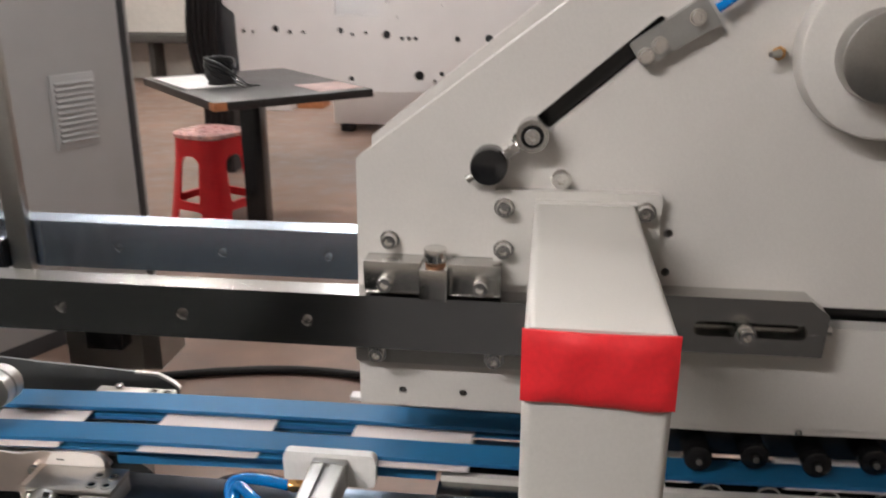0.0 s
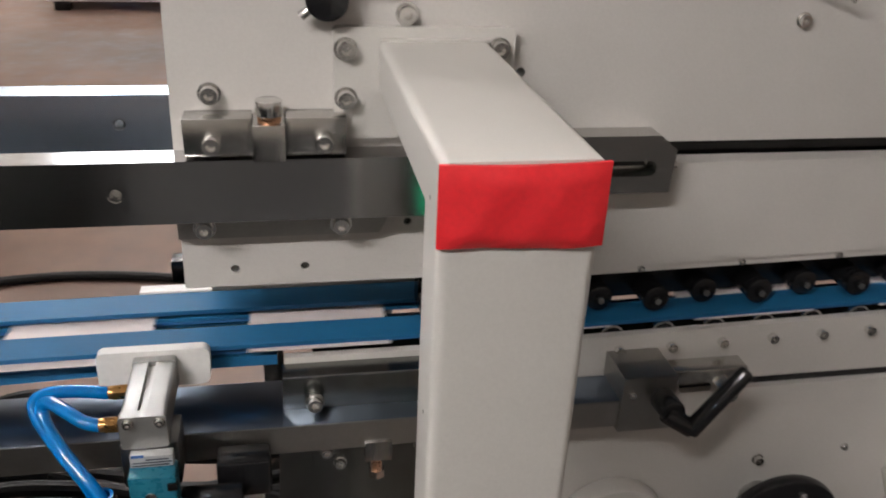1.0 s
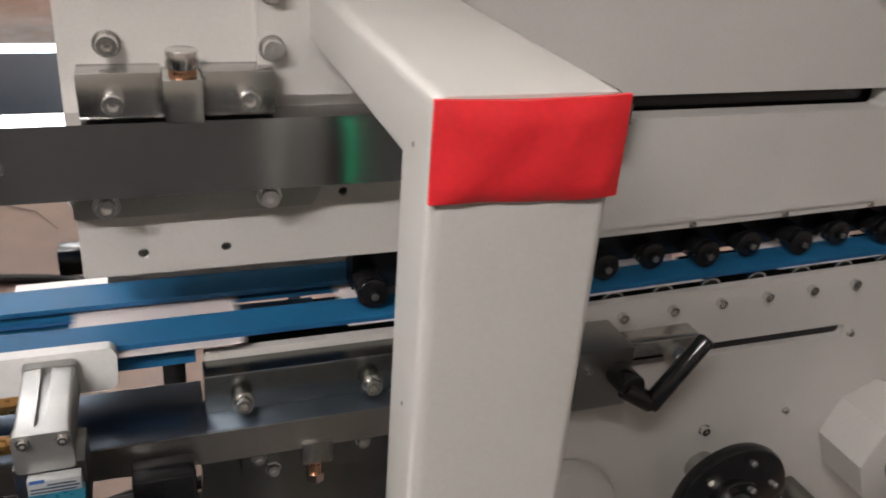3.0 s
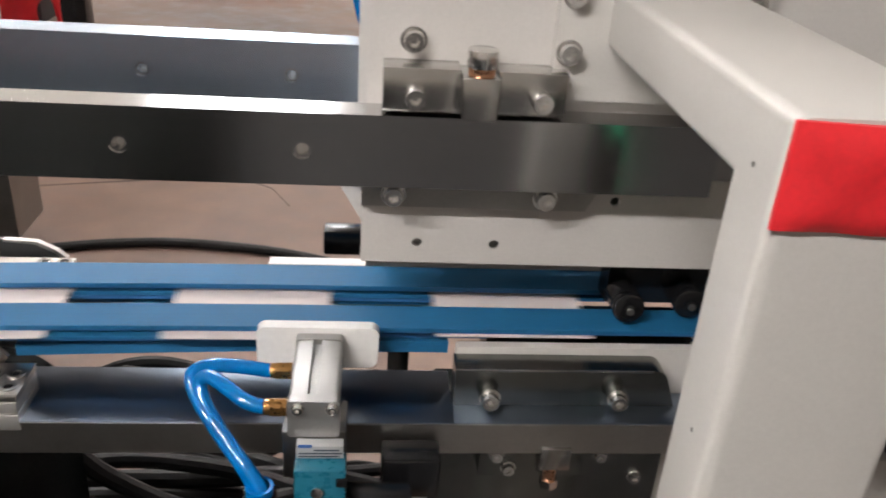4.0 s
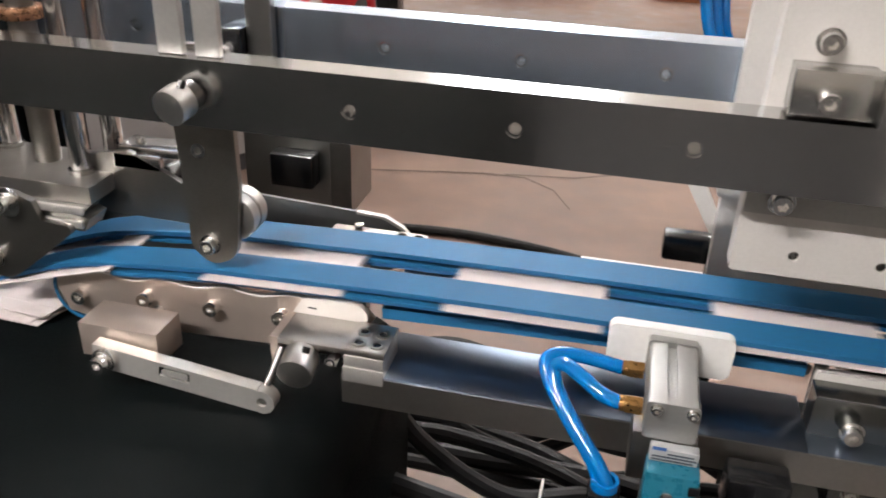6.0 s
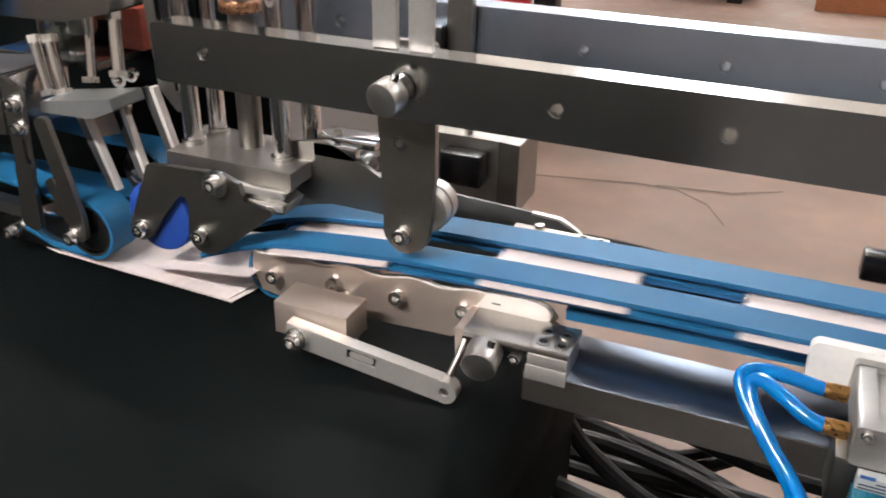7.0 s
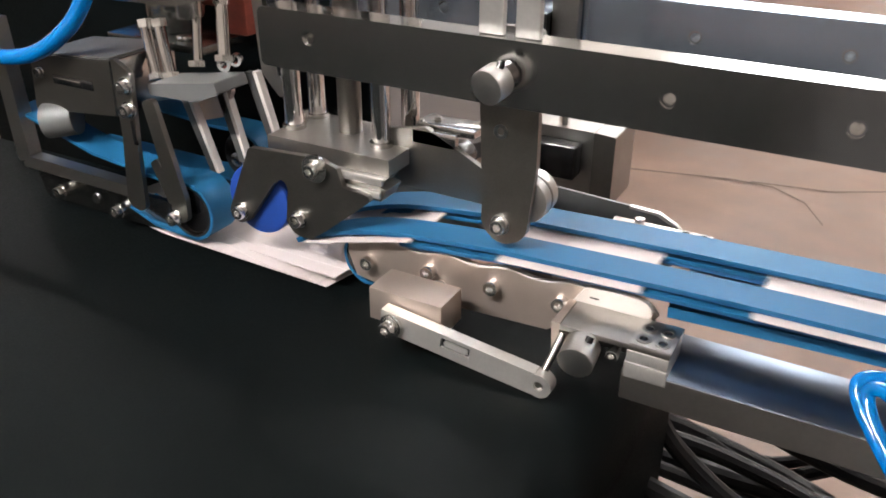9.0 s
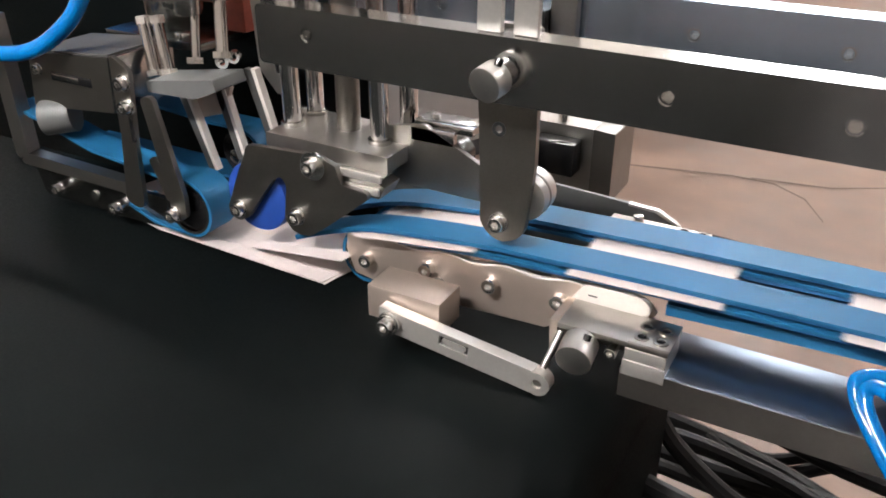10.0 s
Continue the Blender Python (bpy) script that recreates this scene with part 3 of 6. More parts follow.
def floor_clutter():
    def crate(name, x, y, w, d, h, material, label, category):
        c = thing(name, (x, y, 0), label, category)
        t = 0.012
        part("base", box(x - w / 2, x + w / 2, y - d / 2, y + d / 2, 0.001, t, 0.002), material, c)
        for s in (-1, 1):
            part("side", box(x + s * (w / 2) - t / 2, x + s * (w / 2) + t / 2, y - d / 2, y + d / 2, 0, h, 0.003), material, c)
            part("end", box(x - w / 2 + t / 2, x + w / 2 - t / 2, y + s * (d / 2) - t / 2, y + s * (d / 2) + t / 2, 0, h, 0.003), material, c)
        return c
    crate("plastic_crate", -1.25, 7.9, 0.26, 0.36, 0.17, CRATE, "blue plastic crate on the concrete floor", "crate")
    crate("cardboard_box", -2.22, 7.4, 0.22, 0.25, 0.10, PAPER, "small white box on the concrete floor", "box")
    crate("wooden_box", -1.98, 7.55, 0.23, 0.25, 0.10, WOOD, "small orange wooden box on the floor", "box")
    b = thing("wooden_block", (0.1, 6.6, 0), "orange brown wooden block lying on the floor", "wood block")
    for k in range(3):
        part("board", box(-0.12, 0.34, 6.42 + 0.11 * k, 6.52 + 0.11 * k, 0, 0.16, 0.006), WOOD, b)
    s = thing("storage_trunk", (-0.95, 6.7, 0), "white storage trunk with a blue lid on black feet", "trunk")
    part("body", box(-1.5, -0.50, 6.4, 6.95, 0.06, 0.42, 0.01), WHITE_PAINT, s)
    part("lid", box(-1.51, -0.49, 6.39, 6.96, 0.42, 0.47, 0.01), BLUE_PANEL, s, "blue lid")
    for x in (-1.40, -0.63):
        part("foot", box(x - 0.05, x + 0.05, 6.4, 6.5, 0, 0.06, 0.004), BLACK, s)
    k = thing("wall_bench", (-4.1, 8.9, 0), "low dark bench along the far side", "bench")
    part("seat", box(-5.2, -3.2, 8.8, 9.2, 0.42, 0.50, 0.004), SKIRT, k)
    for x in (-5.0, -4.1, -3.3):
        part("leg", box(x - 0.03, x + 0.03, 8.85, 9.1, 0, 0.42, 0.003), SKIRT, k)
    single("partition_wall", box(-9, -2.6, 9.2, 9.3, 0, 3.0, 0), WALL, "pale stained partition wall", "wall", kind="structure")
    h = thing("floor_hose", (-0.4, 2.45, 0), "thick black hose lying in an arc on the floor", "hose")
    part("hose", sweep([(-1.5, 2.16, 0.013), (-0.95, 2.36, 0.013), (-0.66, 2.425, 0.013), (-0.42, 2.415, 0.013), (-0.17, 2.35, 0.013), (0.10, 2.20, 0.013), (0.35, 1.98, 0.013)], 0.013, 10), CABLE, h)


control_cabinet()
side_table()
plastic_stool()
far_machine()
floor_clutter()


# ---- the folding machine: side plates ----
FACE = 0.80     # aisle side of the side plates


def hole(cut, x, z, r, y0=0.79, y1=0.83, n=20):
    return rod((x, y0, z), (x, y1, z), r, n, bm=cut)


def threads(parent, spots, r, y0=0.8015, y1=0.822):
    """Bright threaded sleeves inside drilled holes."""
    for x, z in spots:
        part("thread", ring((x, y0, z), (x, y1, z), r, r * 0.72, 18), GROUND, parent)


def rise(x):
    """The delivery end climbs slightly towards +x."""
    return 0.0225 * max(0.0, x - 0.30)


def upper_plate():
    s = thing("upper_side_plate", (0.4, 0.81, 0.834), "cream painted upper machine side plate with slots and drilled holes", "machine plate")
    p = part("plate", plate([(-0.041, 0.834, 0.002), (-0.038, 1.071, 0.002), (0.42, 1.416, 0), (1.35, 1.416, 0), (1.35, 0.8335 + rise(1.35), 0.002), (0.30, 0.8335, 0)], FACE, FACE + 0.020, 0, 0.0012), CREAM, s)
    small = [(0.0, 0.85), (0.057, 0.85), (0.143, 0.8875), (0.098, 0.975), (0.143, 0.974), (0.23, 1.0135), (0.23, 0.979), (0.004, 0.883), (0.052, 0.883), (0.746, 0.88), (0.746, 0.959)]
    cut = None
    for x, z in small:
        cut = hole(cut, x, z, 0.0038)
    cut = add(cut, plate([(0.225, 0.934), (0.640, 0.934), (0.640, 0.9535), (0.225, 0.9535)], 0.79, 0.83, 0.006, 0))
    d = Vector((0.066, 0.0575)).normalized()
    n = Vector((-d.y, d.x)) * 0.0085
    a, e = Vector((0.100, 1.0860)), Vector((0.216, 1.1870))
    cut = add(cut, plate([tuple(a + n), tuple(a - n), tuple(e - n), tuple(e + n)], 0.79, 0.83, 0.004, 0))
    drilled(p, cut)
    threads(s, small[:2] + [small[2]], 0.0038)
    for x, z in ((0.0 - 0.0095, 0.9985), (0.138, 1.0585), (0.466, 1.056), (0.62, 1.075)):
        bolt(s, x, FACE, z, "m8" if x < 0.2 else "m6", 1)
    # the second plate of the pair, seen past the slanting edge, and the end cover between the two
    q = thing("inner_side_plate", (0.4, 0.913, 0.845), "cream painted inner machine side plate standing behind the outer one", "machine plate")
    part("plate", plate([(-0.046, 0.845, 0.002), (-0.046, 1.070, 0.002), (0.390, 1.418, 0), (1.35, 1.418, 0), (1.35, 0.845, 0.002)], 0.905, 0.921, 0, 0.0012), CREAM, q)
    part("spacer", box(0.25, 1.30, 0.8205, 0.9045, 1.040, 1.080, 0.001), CREAM, q)
    # dark sheet stands in for the shade between the two plates
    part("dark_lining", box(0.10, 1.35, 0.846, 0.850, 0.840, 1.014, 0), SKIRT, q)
    # black sheets close behind both slots paint their shaded insides
    part("slot_guard", plate([(0.085, 1.090), (0.099, 1.074), (0.230, 1.178), (0.216, 1.194)], 0.824, 0.828, 0, 0), BLACK, q)
    part("slot_cover", box(0.30, 0.70, 0.826, 0.829, 0.915, 0.975, 0), BLACK, q)
    # rod end and elbow that slide in the slanting slot
    r = thing("slide_rod_end", (0.11, 0.79, 1.10), "steel rod end with black cap riding in a slanting slot", "rod end")
    c = Vector((0.1130, 0, 1.0975))
    part("eye", ring((c.x, 0.800, c.z), (c.x, 0.780, c.z), 0.0135, 0.0075, 32, 0.001), GROUND, r)
    part("liner", ring((c.x, 0.800, c.z), (c.x, 0.7795, c.z), 0.0095, 0.0070, 28), BLACK, r)
    bolt(r, c.x, 0.786, c.z, "m8", 1)
    k = Vector((0.0780, 0, 1.0715))
    part("cap", rod((k.x, 0.800, k.z), (k.x, 0.776, k.z), 0.0155, 32, edge=0.002), BLACK, r, "black cap")
    u = Vector((c.x - k.x, 0, c.z - k.z)).normalized()
    def along(t, y=0.788):
        return (k.x + u.x * t, y, k.z + u.z * t)
    part("stem", rod(along(0.010), along(0.034), 0.0042, 12), GROUND, r)
    part("nut", rod(along(0.017), along(0.0225), 0.0075, 6), BOLT, r)
    part("nut", rod(along(0.0235), along(0.0275), 0.0072, 6), BOLT, r)
    part("nipple", rod(along(-0.014), along(-0.023), 0.0035, 12), GROUND, r)
    # the bracket at the slot's upper end
    b = thing("slot_bracket", (0.22, 0.795, 1.18), "bare metal bracket screwed over the end of the slot", "bracket")
    part("bracket", plate([(0.186, 1.170, 0.003), (0.198, 1.152, 0.003), (0.2545, 1.187, 0.003), (0.2400, 1.208, 0.003)], 0.790, 0.800, 0, 0.001), ALU, b)
    for x, z in ((0.209, 1.1705), (0.1990, 1.1620), (0.236, 1.1915)):
        bolt(b, x, 0.790, z, "m6", 1)
    part("hose_stub", sweep([(0.250, 0.79, 1.198), (0.264, 0.788, 1.210), (0.281, 0.79, 1.235)], 0.004, 8), HOSE, b, "blue air hose")
    # the bearing hub and its shaft
    h = thing("bearing_hub", (0.405, 0.78, 1.165), "round cream bearing flange with a thick steel shaft end", "bearing")
    f = part("flange", rod((0.3765, 0.800, 1.1685), (0.3765, 0.772, 1.1685), 0.0660, 64, edge=0.004), CREAM, h)
    part("shaft", rod((0.3700, 0.80, 1.1675), (0.3670, 0.748, 1.1670), 0.0340, 48, edge=0.003), GREY, h, "turned steel shaft end")
    z = thing("grease_nipple", (0.297, 0.80, 1.171), "small brass grease nipple on the cream plate", "grease nipple")
    part("base", rod((0.302, 0.80, 1.165), (0.299, 0.790, 1.165), 0.0055, 6), BRASS, z)
    part("tip", rod((0.299, 0.790, 1.165), (0.291, 0.782, 1.165), 0.0035, 12, 0.002), GREY, z)
    w = thing("tension_spring", (0.43, 0.785, 1.10), "coil spring hooked below the bearing flange", "spring")
    coil = [(0.415 + 0.0018 * k / 1.0 + 0, 0.786 + 0.0055 * math.cos(k * 1.05), 1.106 - 0.0006 * k + 0.0055 * math.sin(k * 1.05)) for k in range(48)]
    part("coil", sweep(coil, 0.0011, 6), GROUND, w)
    bolt(w, 0.405, 0.793, 1.106, "m6", 1)
    part("bracket", box(0.395, 0.53, 0.793, 0.80, 1.09, 1.10, 0.001), DARK, w)
    d = thing("scale_dial", (0.60, 0.77, 1.085), "round black scale dial on the upper plate", "dial")
    part("dial", rod((0.605, 0.80, 1.085), (0.605, 0.765, 1.085), 0.045, 40, edge=0.003), BLACK, d)
    # a narrow lip along the lower edge
    l = thing("plate_lip", (0.6, 0.805, 0.826), "narrow cream edge strip screwed below the upper plate", "edge strip")
    part("strip", plate([(0.24, 0.826), (0.24, 0.8335), (0.30, 0.8335), (1.35, 0.8335 + rise(1.35)), (1.35, 0.826 + rise(1.35)), (0.30, 0.826)], 0.803, 0.817, 0, 0.001), CREAM, l)
    for k in range(7):
        bolt(l, 0.36 + 0.10 * k, 0.803, 0.8300 + rise(0.36 + 0.10 * k), "m4", 0)
    t = thing("air_hose_loop", (-0.02, 1.35, 0.60), "hanging loops of blue air hose behind the side plates", "hose")
    for k in range(3):
        part("hose", sweep([(-0.055 + 0.012 * k, 1.35 + 0.02 * k, 0.965), (-0.052 + 0.012 * k, 1.345 + 0.02 * k, 0.92), (-0.036 + 0.010 * k, 1.35 + 0.02 * k, 0.87), (-0.010 + 0.012 * k, 1.36 + 0.02 * k, 0.835), (0.06, 1.38, 0.82)], 0.0075, 10), HOSE, t)
    part("hanger", rod((-0.06, 1.37, 0.965), (0.20, 1.37, 0.965), 0.006, 10), TRIM, t)
    part("stand", rod((0.20, 1.37, 0.0), (0.20, 1.37, 0.965), 0.010, 10), TRIM, t)


def lower_plate():
    s = thing("lower_side_plate", (0.6, 0.81, 0.45), "cream painted lower machine side plate with a row of roller bolts", "machine plate")
    p = part("plate", plate([(0.036, 0.30, 0.002), (0.036, 0.7595, 0.002), (0.30, 0.7595, 0), (1.35, 0.7595 + 0.0236, 0.002), (1.35, 0.30, 0.002)], FACE, FACE + 0.008, 0, 0.0012), CREAM, s)
    drilled(p, plate([(0.42, 0.6885), (0.676, 0.6885), (0.676, 0.702), (0.42, 0.702)], 0.79, 0.83, 0.005, 0))
    # dark sheet put behind the plate as the machine's inner shade
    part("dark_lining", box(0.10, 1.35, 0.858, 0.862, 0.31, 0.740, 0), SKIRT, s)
    for k in range(-3, 14):
        bolt(s, 0.350 + 0.0531 * k, FACE - 0.0005, 0.7440 + rise(0.350 + 0.0531 * k), "m6", 0)
    for x, z in ((0.528, 0.594), (0.630, 0.600), (0.786, 0.667), (0.789, 0.634), (0.686, 0.690)):
        bolt(s, x, FACE, z, "m6" if z < 0.6 else "m4", 1)
    # black sheet paints the shade inside the lower slot
    part("slot_cover", box(0.40, 0.70, 0.8085, 0.812, 0.675, 0.715, 0), BLACK, s)
    # legs carry the plate down to the floor
    for x in (0.12, 1.2):
        part("leg", box(x - 0.05, x + 0.05, 0.8085, 0.86, 0.0, 0.31, 0.003), CREAM, s)
    cx, cz = 0.534, 0.545
    w = thing("hand_wheel", (cx, 0.74, cz - 0.066), "black hand wheel with a ring of small screws", "hand wheel")
    part("disc", rod((cx, 0.757, cz), (cx, 0.742, cz), 0.066, 48, edge=0.005), BLACK, w)
    part("axle", rod((cx, 0.80, cz), (cx, 0.757, cz), 0.018, 24), GREY, w)
    part("hub", rod((cx, 0.742, cz), (cx, 0.736, cz), 0.030, 28, edge=0.002), BLACK, w)
    for k in range(6):
        a = radians(60 * k + 15)
        bolt(w, cx + 0.050 * math.cos(a), 0.742, cz + 0.050 * math.sin(a), "m4", 0)
    for k in range(3):
        a = radians(120 * k + 50)
        bolt(w, cx + 0.024 * math.cos(a), 0.736, cz + 0.024 * math.sin(a), "m4", 0)
    part("shaft", rod((cx, 0.736, cz), (cx, 0.690, cz), 0.0165, 24, edge=0.001), GREY, w)
    h = thing("hexagon_bushing", (0.80, 0.74, 0.50), "white faceted bushing with a thick grey shaft", "bushing")
    part("bushing", rod((0.748, 0.80, 0.562), (0.748, 0.735, 0.562), 0.062, 8, edge=0.003), CREAM, h)
    part("shaft", rod((0.748, 0.735, 0.562), (0.748, 0.60, 0.562), 0.029, 20, edge=0.002), GREY, h, "grey steel shaft")
    b = thing("round_boss", (0.36, 0.77, 0.55), "round cream boss on the lower plate", "boss")
    part("boss", rod((0.365, 0.80, 0.530), (0.365, 0.775, 0.530), 0.060, 48, edge=0.006), CREAM, b)
    part("centre_cap", rod((0.365, 0.7755, 0.530), (0.365, 0.7715, 0.530), 0.017, 28, edge=0.0015), CREAM, b)
    k = thing("belt_guard", (0.88, 0.79, 0.50), "slanting black guard at the edge of the plate", "guard")
    part("guard", plate([(0.822, 0.572, 0.003), (0.93, 0.672, 0.003), (1.00, 0.640, 0.003), (0.90, 0.510, 0.003)], 0.775, 0.7995, 0, 0.001), BLACK, k)
    r = thing("short_rod", (0.66, 0.75, 0.50), "short dark steel rod sticking out of the plate", "rod")
    part("rod", rod((0.662, 0.80, 0.490), (0.672, 0.72, 0.482), 0.013, 20, edge=0.001), DARK, r)


# ---- bars and their clamps ----
def guide_bars():
    g = thing("guide_bar", (-0.25, 0.785, 0.905), "polished rectangular steel guide bar with a row of holes", "guide bar", "guide bars")
    bar = part("bar", plate([(-0.664, 0.905, 0.006), (-0.664, 0.955, 0.006), (0.1995, 0.955, 0.001), (0.1995, 0.905, 0.001)], 0.772, 0.798, 0, 0.0008), BAR, g)
    spots = [(-0.612, 0.934)] + [(-0.0805 - 0.1165 * k, 0.9295) for k in range(4)]
    cut = None
    for x, z in spots:
        cut = rod((x, 0.76, z), (x, 0.786, z), 0.0062, 24, bm=cut)
    drilled(bar, cut)
    for x, z in spots:
        part("bore", ring((x, 0.7735, z), (x, 0.790, z), 0.0061, 0.0045, 20), CHROME, g)
    f = thing("guide_bar", (-0.30, 0.94, 0.910), "polished steel bar farther across, coloured with mirrored belt blue", "guide bar", "guide bars")
    bar = part("bar", plate([(-0.70, 0.910, 0.004), (-0.70, 0.9625, 0.004), (-0.012, 0.9625, 0.001), (-0.012, 0.910, 0.001)], 0.925, 0.955, 0, 0.0008), BELT_TINTED, f)
    spots = [(-0.100 - 0.1175 * k, 0.9355) for k in range(5)]
    cut = None
    for x, z in spots:
        cut = rod((x, 0.91, z), (x, 0.939, z), 0.0058, 24, bm=cut)
    drilled(bar, cut)
    for x, z in spots:
        part("bore", ring((x, 0.9265, z), (x, 0.944, z), 0.0057, 0.0042, 20), CHROME, f)
    c = thing("far_bar_bracket", (-0.04, 0.97, 0.74), "cream bracket with a black rubber stop under the far bar", "bracket")
    part("plate", plate([(-0.036, 0.74, 0.003), (-0.036, 0.908, 0.003), (0.30, 0.908, 0.003), (0.30, 0.74, 0.003)], 0.957, 0.972, 0, 0.001), CREAM, c)
    part("rail_shoe", box(-0.055, -0.012, 0.922, 0.9565, 0.846, 0.872, 0.002), CREAM, c)
    part("shoe_web", plate([(-0.066, 0.828), (-0.052, 0.832), (-0.026, 0.785), (-0.038, 0.780)], 0.973, 0.985, 0.001), CREAM, c)
    bolt(c, -0.040, 0.922, 0.860, "m6", 1)
    part("black_stop", box(-0.077, -0.028, 0.975, 0.997, 0.746, 0.772, 0.003), BLACK, c, "black rubber stop")
    part("pin", rod((-0.030, 0.985, 0.746), (-0.030, 0.985, 0.730), 0.006, 14), GROUND, c)


def bar_clamp():
    b = thing("bar_clamp", (0.03, 0.79, 0.955), "machined steel clamp block bolted above the bar", "clamp", "bar clamps")
    part("block", box(-0.029, 0.021, 0.776, 0.7995, 0.957, 0.986, 0.0008), GROUND, b)
    part("block", box(0.0456, 0.091, 0.776, 0.7995, 0.957, 0.986, 0.0008), GROUND, b)
    part("tongue", box(0.0212, 0.0452, 0.766, 0.7995, 0.9555, 0.9835, 0.0008), GROUND, b)
    for x in (-0.0085, 0.0735):
        part("spacer", rod((x, 0.776, 0.969), (x, 0.771, 0.969), 0.0066, 20), BOLT, b)
        bolt(b, x, 0.771, 0.969, "m8", 0)
    t = Vector((0.034, 0.778, 0.0))
    part("jack_screw", rod((t.x, t.y, 0.9835), (t.x, t.y, 0.9880), 0.0088, 24), COPPER, b, "coppery adjusting screw")
    part("jack_head", rod((t.x, t.y, 0.9880), (t.x, t.y, 1.000), 0.0102, 28, edge=0.0012), BOLT, b)
    p = thing("clamp_plate", (0.04, 0.795, 0.885), "ground steel clamp plate bolted under the bar", "clamp plate")
    part("plate", plate([(-0.041, 0.884, 0.001), (-0.041, 0.9045, 0), (0.128, 0.9045, 0), (0.118, 0.884, 0.001)], 0.7885, 0.7995, 0, 0.0008), GREY, p)
    for x in (-0.0195, 0.086):
        part("spacer", rod((x, 0.7885, 0.897), (x, 0.781, 0.897), 0.0060, 20), BOLT, p)
        bolt(p, x, 0.781, 0.897, "m8", 1)
    s = thing("slotted_clamp", (0.30, 0.79, 0.918), "dark ground steel clamp with a long slot and one bolt", "clamp", "bar clamps")
    o = part("block", plate([(0.200, 0.916, 0.001), (0.200, 0.967, 0.001), (0.347, 0.967, 0), (0.363, 0.954, 0), (0.361, 0.917, 0.001)], 0.776, 0.7995, 0, 0.0008), GROUND, s)
    drilled(o, plate([(0.254, 0.932), (0.347, 0.932), (0.347, 0.9455), (0.254, 0.9455)], 0.77, 0.797, 0.0064, 0))
    # black sheet stands for the shade in the open slot
    part("slot_floor", box(0.256, 0.345, 0.7955, 0.7985, 0.934, 0.9440, 0), BLACK, s, "black sheet for the shade inside the slot")
    part("spacer", rod((0.295, 0.795, 0.9385), (0.295, 0.768, 0.9385), 0.0066, 20), BOLT, s)
    bolt(s, 0.295, 0.768, 0.9385, "m8", 1)
    part("set_screw", rod((0.362, 0.788, 0.937), (0.369, 0.788, 0.937), 0.004, 12), BOLT, s)


def support_post():
    p = thing("support_post", (0.155, 0.66, 0.0), "cream square tube post with arm and red corner pad", "support post")
    part("flange", plate([(0.0825, 0.965, 0.004), (0.0825, 1.050, 0.004), (0.2215, 1.050, 0.004), (0.2215, 0.965, 0.004)], 0.790, 0.7995, 0, 0.001), POST_PAINT, p)
    # one bent tube: the arm from the flange and the upright to the floor
    # section corners rounded: u across the tube, o from the outer to the inner face
    section = [(q.x, q.y) for q in outline([(-0.0425, 0.0), (0.0425, 0.0), (0.0425, 0.043), (-0.0425, 0.043)], 0.0065, 7)]
    b = bmesh.new()
    rings = []
    for place in (lambda o: (0.790, 1.0400 - o * 0.93), lambda o: (0.531 + o * 1.07, 1.0400 - o * 0.93), lambda o: (0.531 + o * 1.07, 0.0)):
        rings.append([b.verts.new((0.159 + u, *place(o))) for u, o in section])
    for lo, hi in zip(rings, rings[1:]):
        for i in range(len(section)):
            j = (i + 1) % len(section)
            b.faces.new((lo[i], lo[j], hi[j], hi[i]))
    b.faces.new(rings[0])
    b.faces.new(rings[-1][::-1])
    part("tube", b, POST_PAINT, p)
    part("weld", box(0.117, 0.201, 0.786, 0.7905, 1.0395, 1.0425, 0.001), POST_PAINT, p)
    # the pad: a stuffed vinyl sheet, a little wavy
    b = bmesh.new()
    nx, nz = 22, 12
    x0, x1, z0, z1 = 0.1155, 0.2020, 0.9945, 1.0395
    def bulge(u, v):
        return 0.0042 * (1 - abs(2 * u - 1) ** 6) * (1 - abs(2 * v - 1) ** 5) + 0.0005 * math.sin(9 * u + 4 * v) + 0.0004 * math.sin(17 * u - 6 * v)
    grid = [[b.verts.new((x0 + (x1 - x0) * u / nx, 0.5297 - 0.0012 - bulge(u / nx, v / nz), z0 + (z1 - z0) * v / nz + 0.0012 * math.sin(5 * u / nx + 1) * (1 - v / nz) - 0.0012 * math.sin(3.1 * u / nx) * (v / nz))) for u in range(nx + 1)] for v in range(nz + 1)]
    for v in range(nz):
        for u in range(nx):
            b.faces.new((grid[v][u], grid[v][u + 1], grid[v + 1][u + 1], grid[v + 1][u]))
    edge = [e for e in b.edges if e.is_boundary]
    made = bmesh.ops.extrude_edge_only(b, edges=edge)
    for v in made["geom"]:
        if isinstance(v, bmesh.types.BMVert):
            v.co.y = 0.5308
    part("pad", b, RED, p, "soft red vinyl corner pad")
    for x, z in ((0.0915, 1.0345), (0.0915, 0.997)):
        bolt(p, x, 0.790, z, "m8", 1)
    bolt(p, 0.2085, 0.790, 1.0345, "m8", 1)
    for y, z in ((0.556, 1.012), (0.552, 0.88)):
        part("paint_chip", rod((0.1168, y, z), (0.1162, y, z), 0.0013, 8), DARK, p)


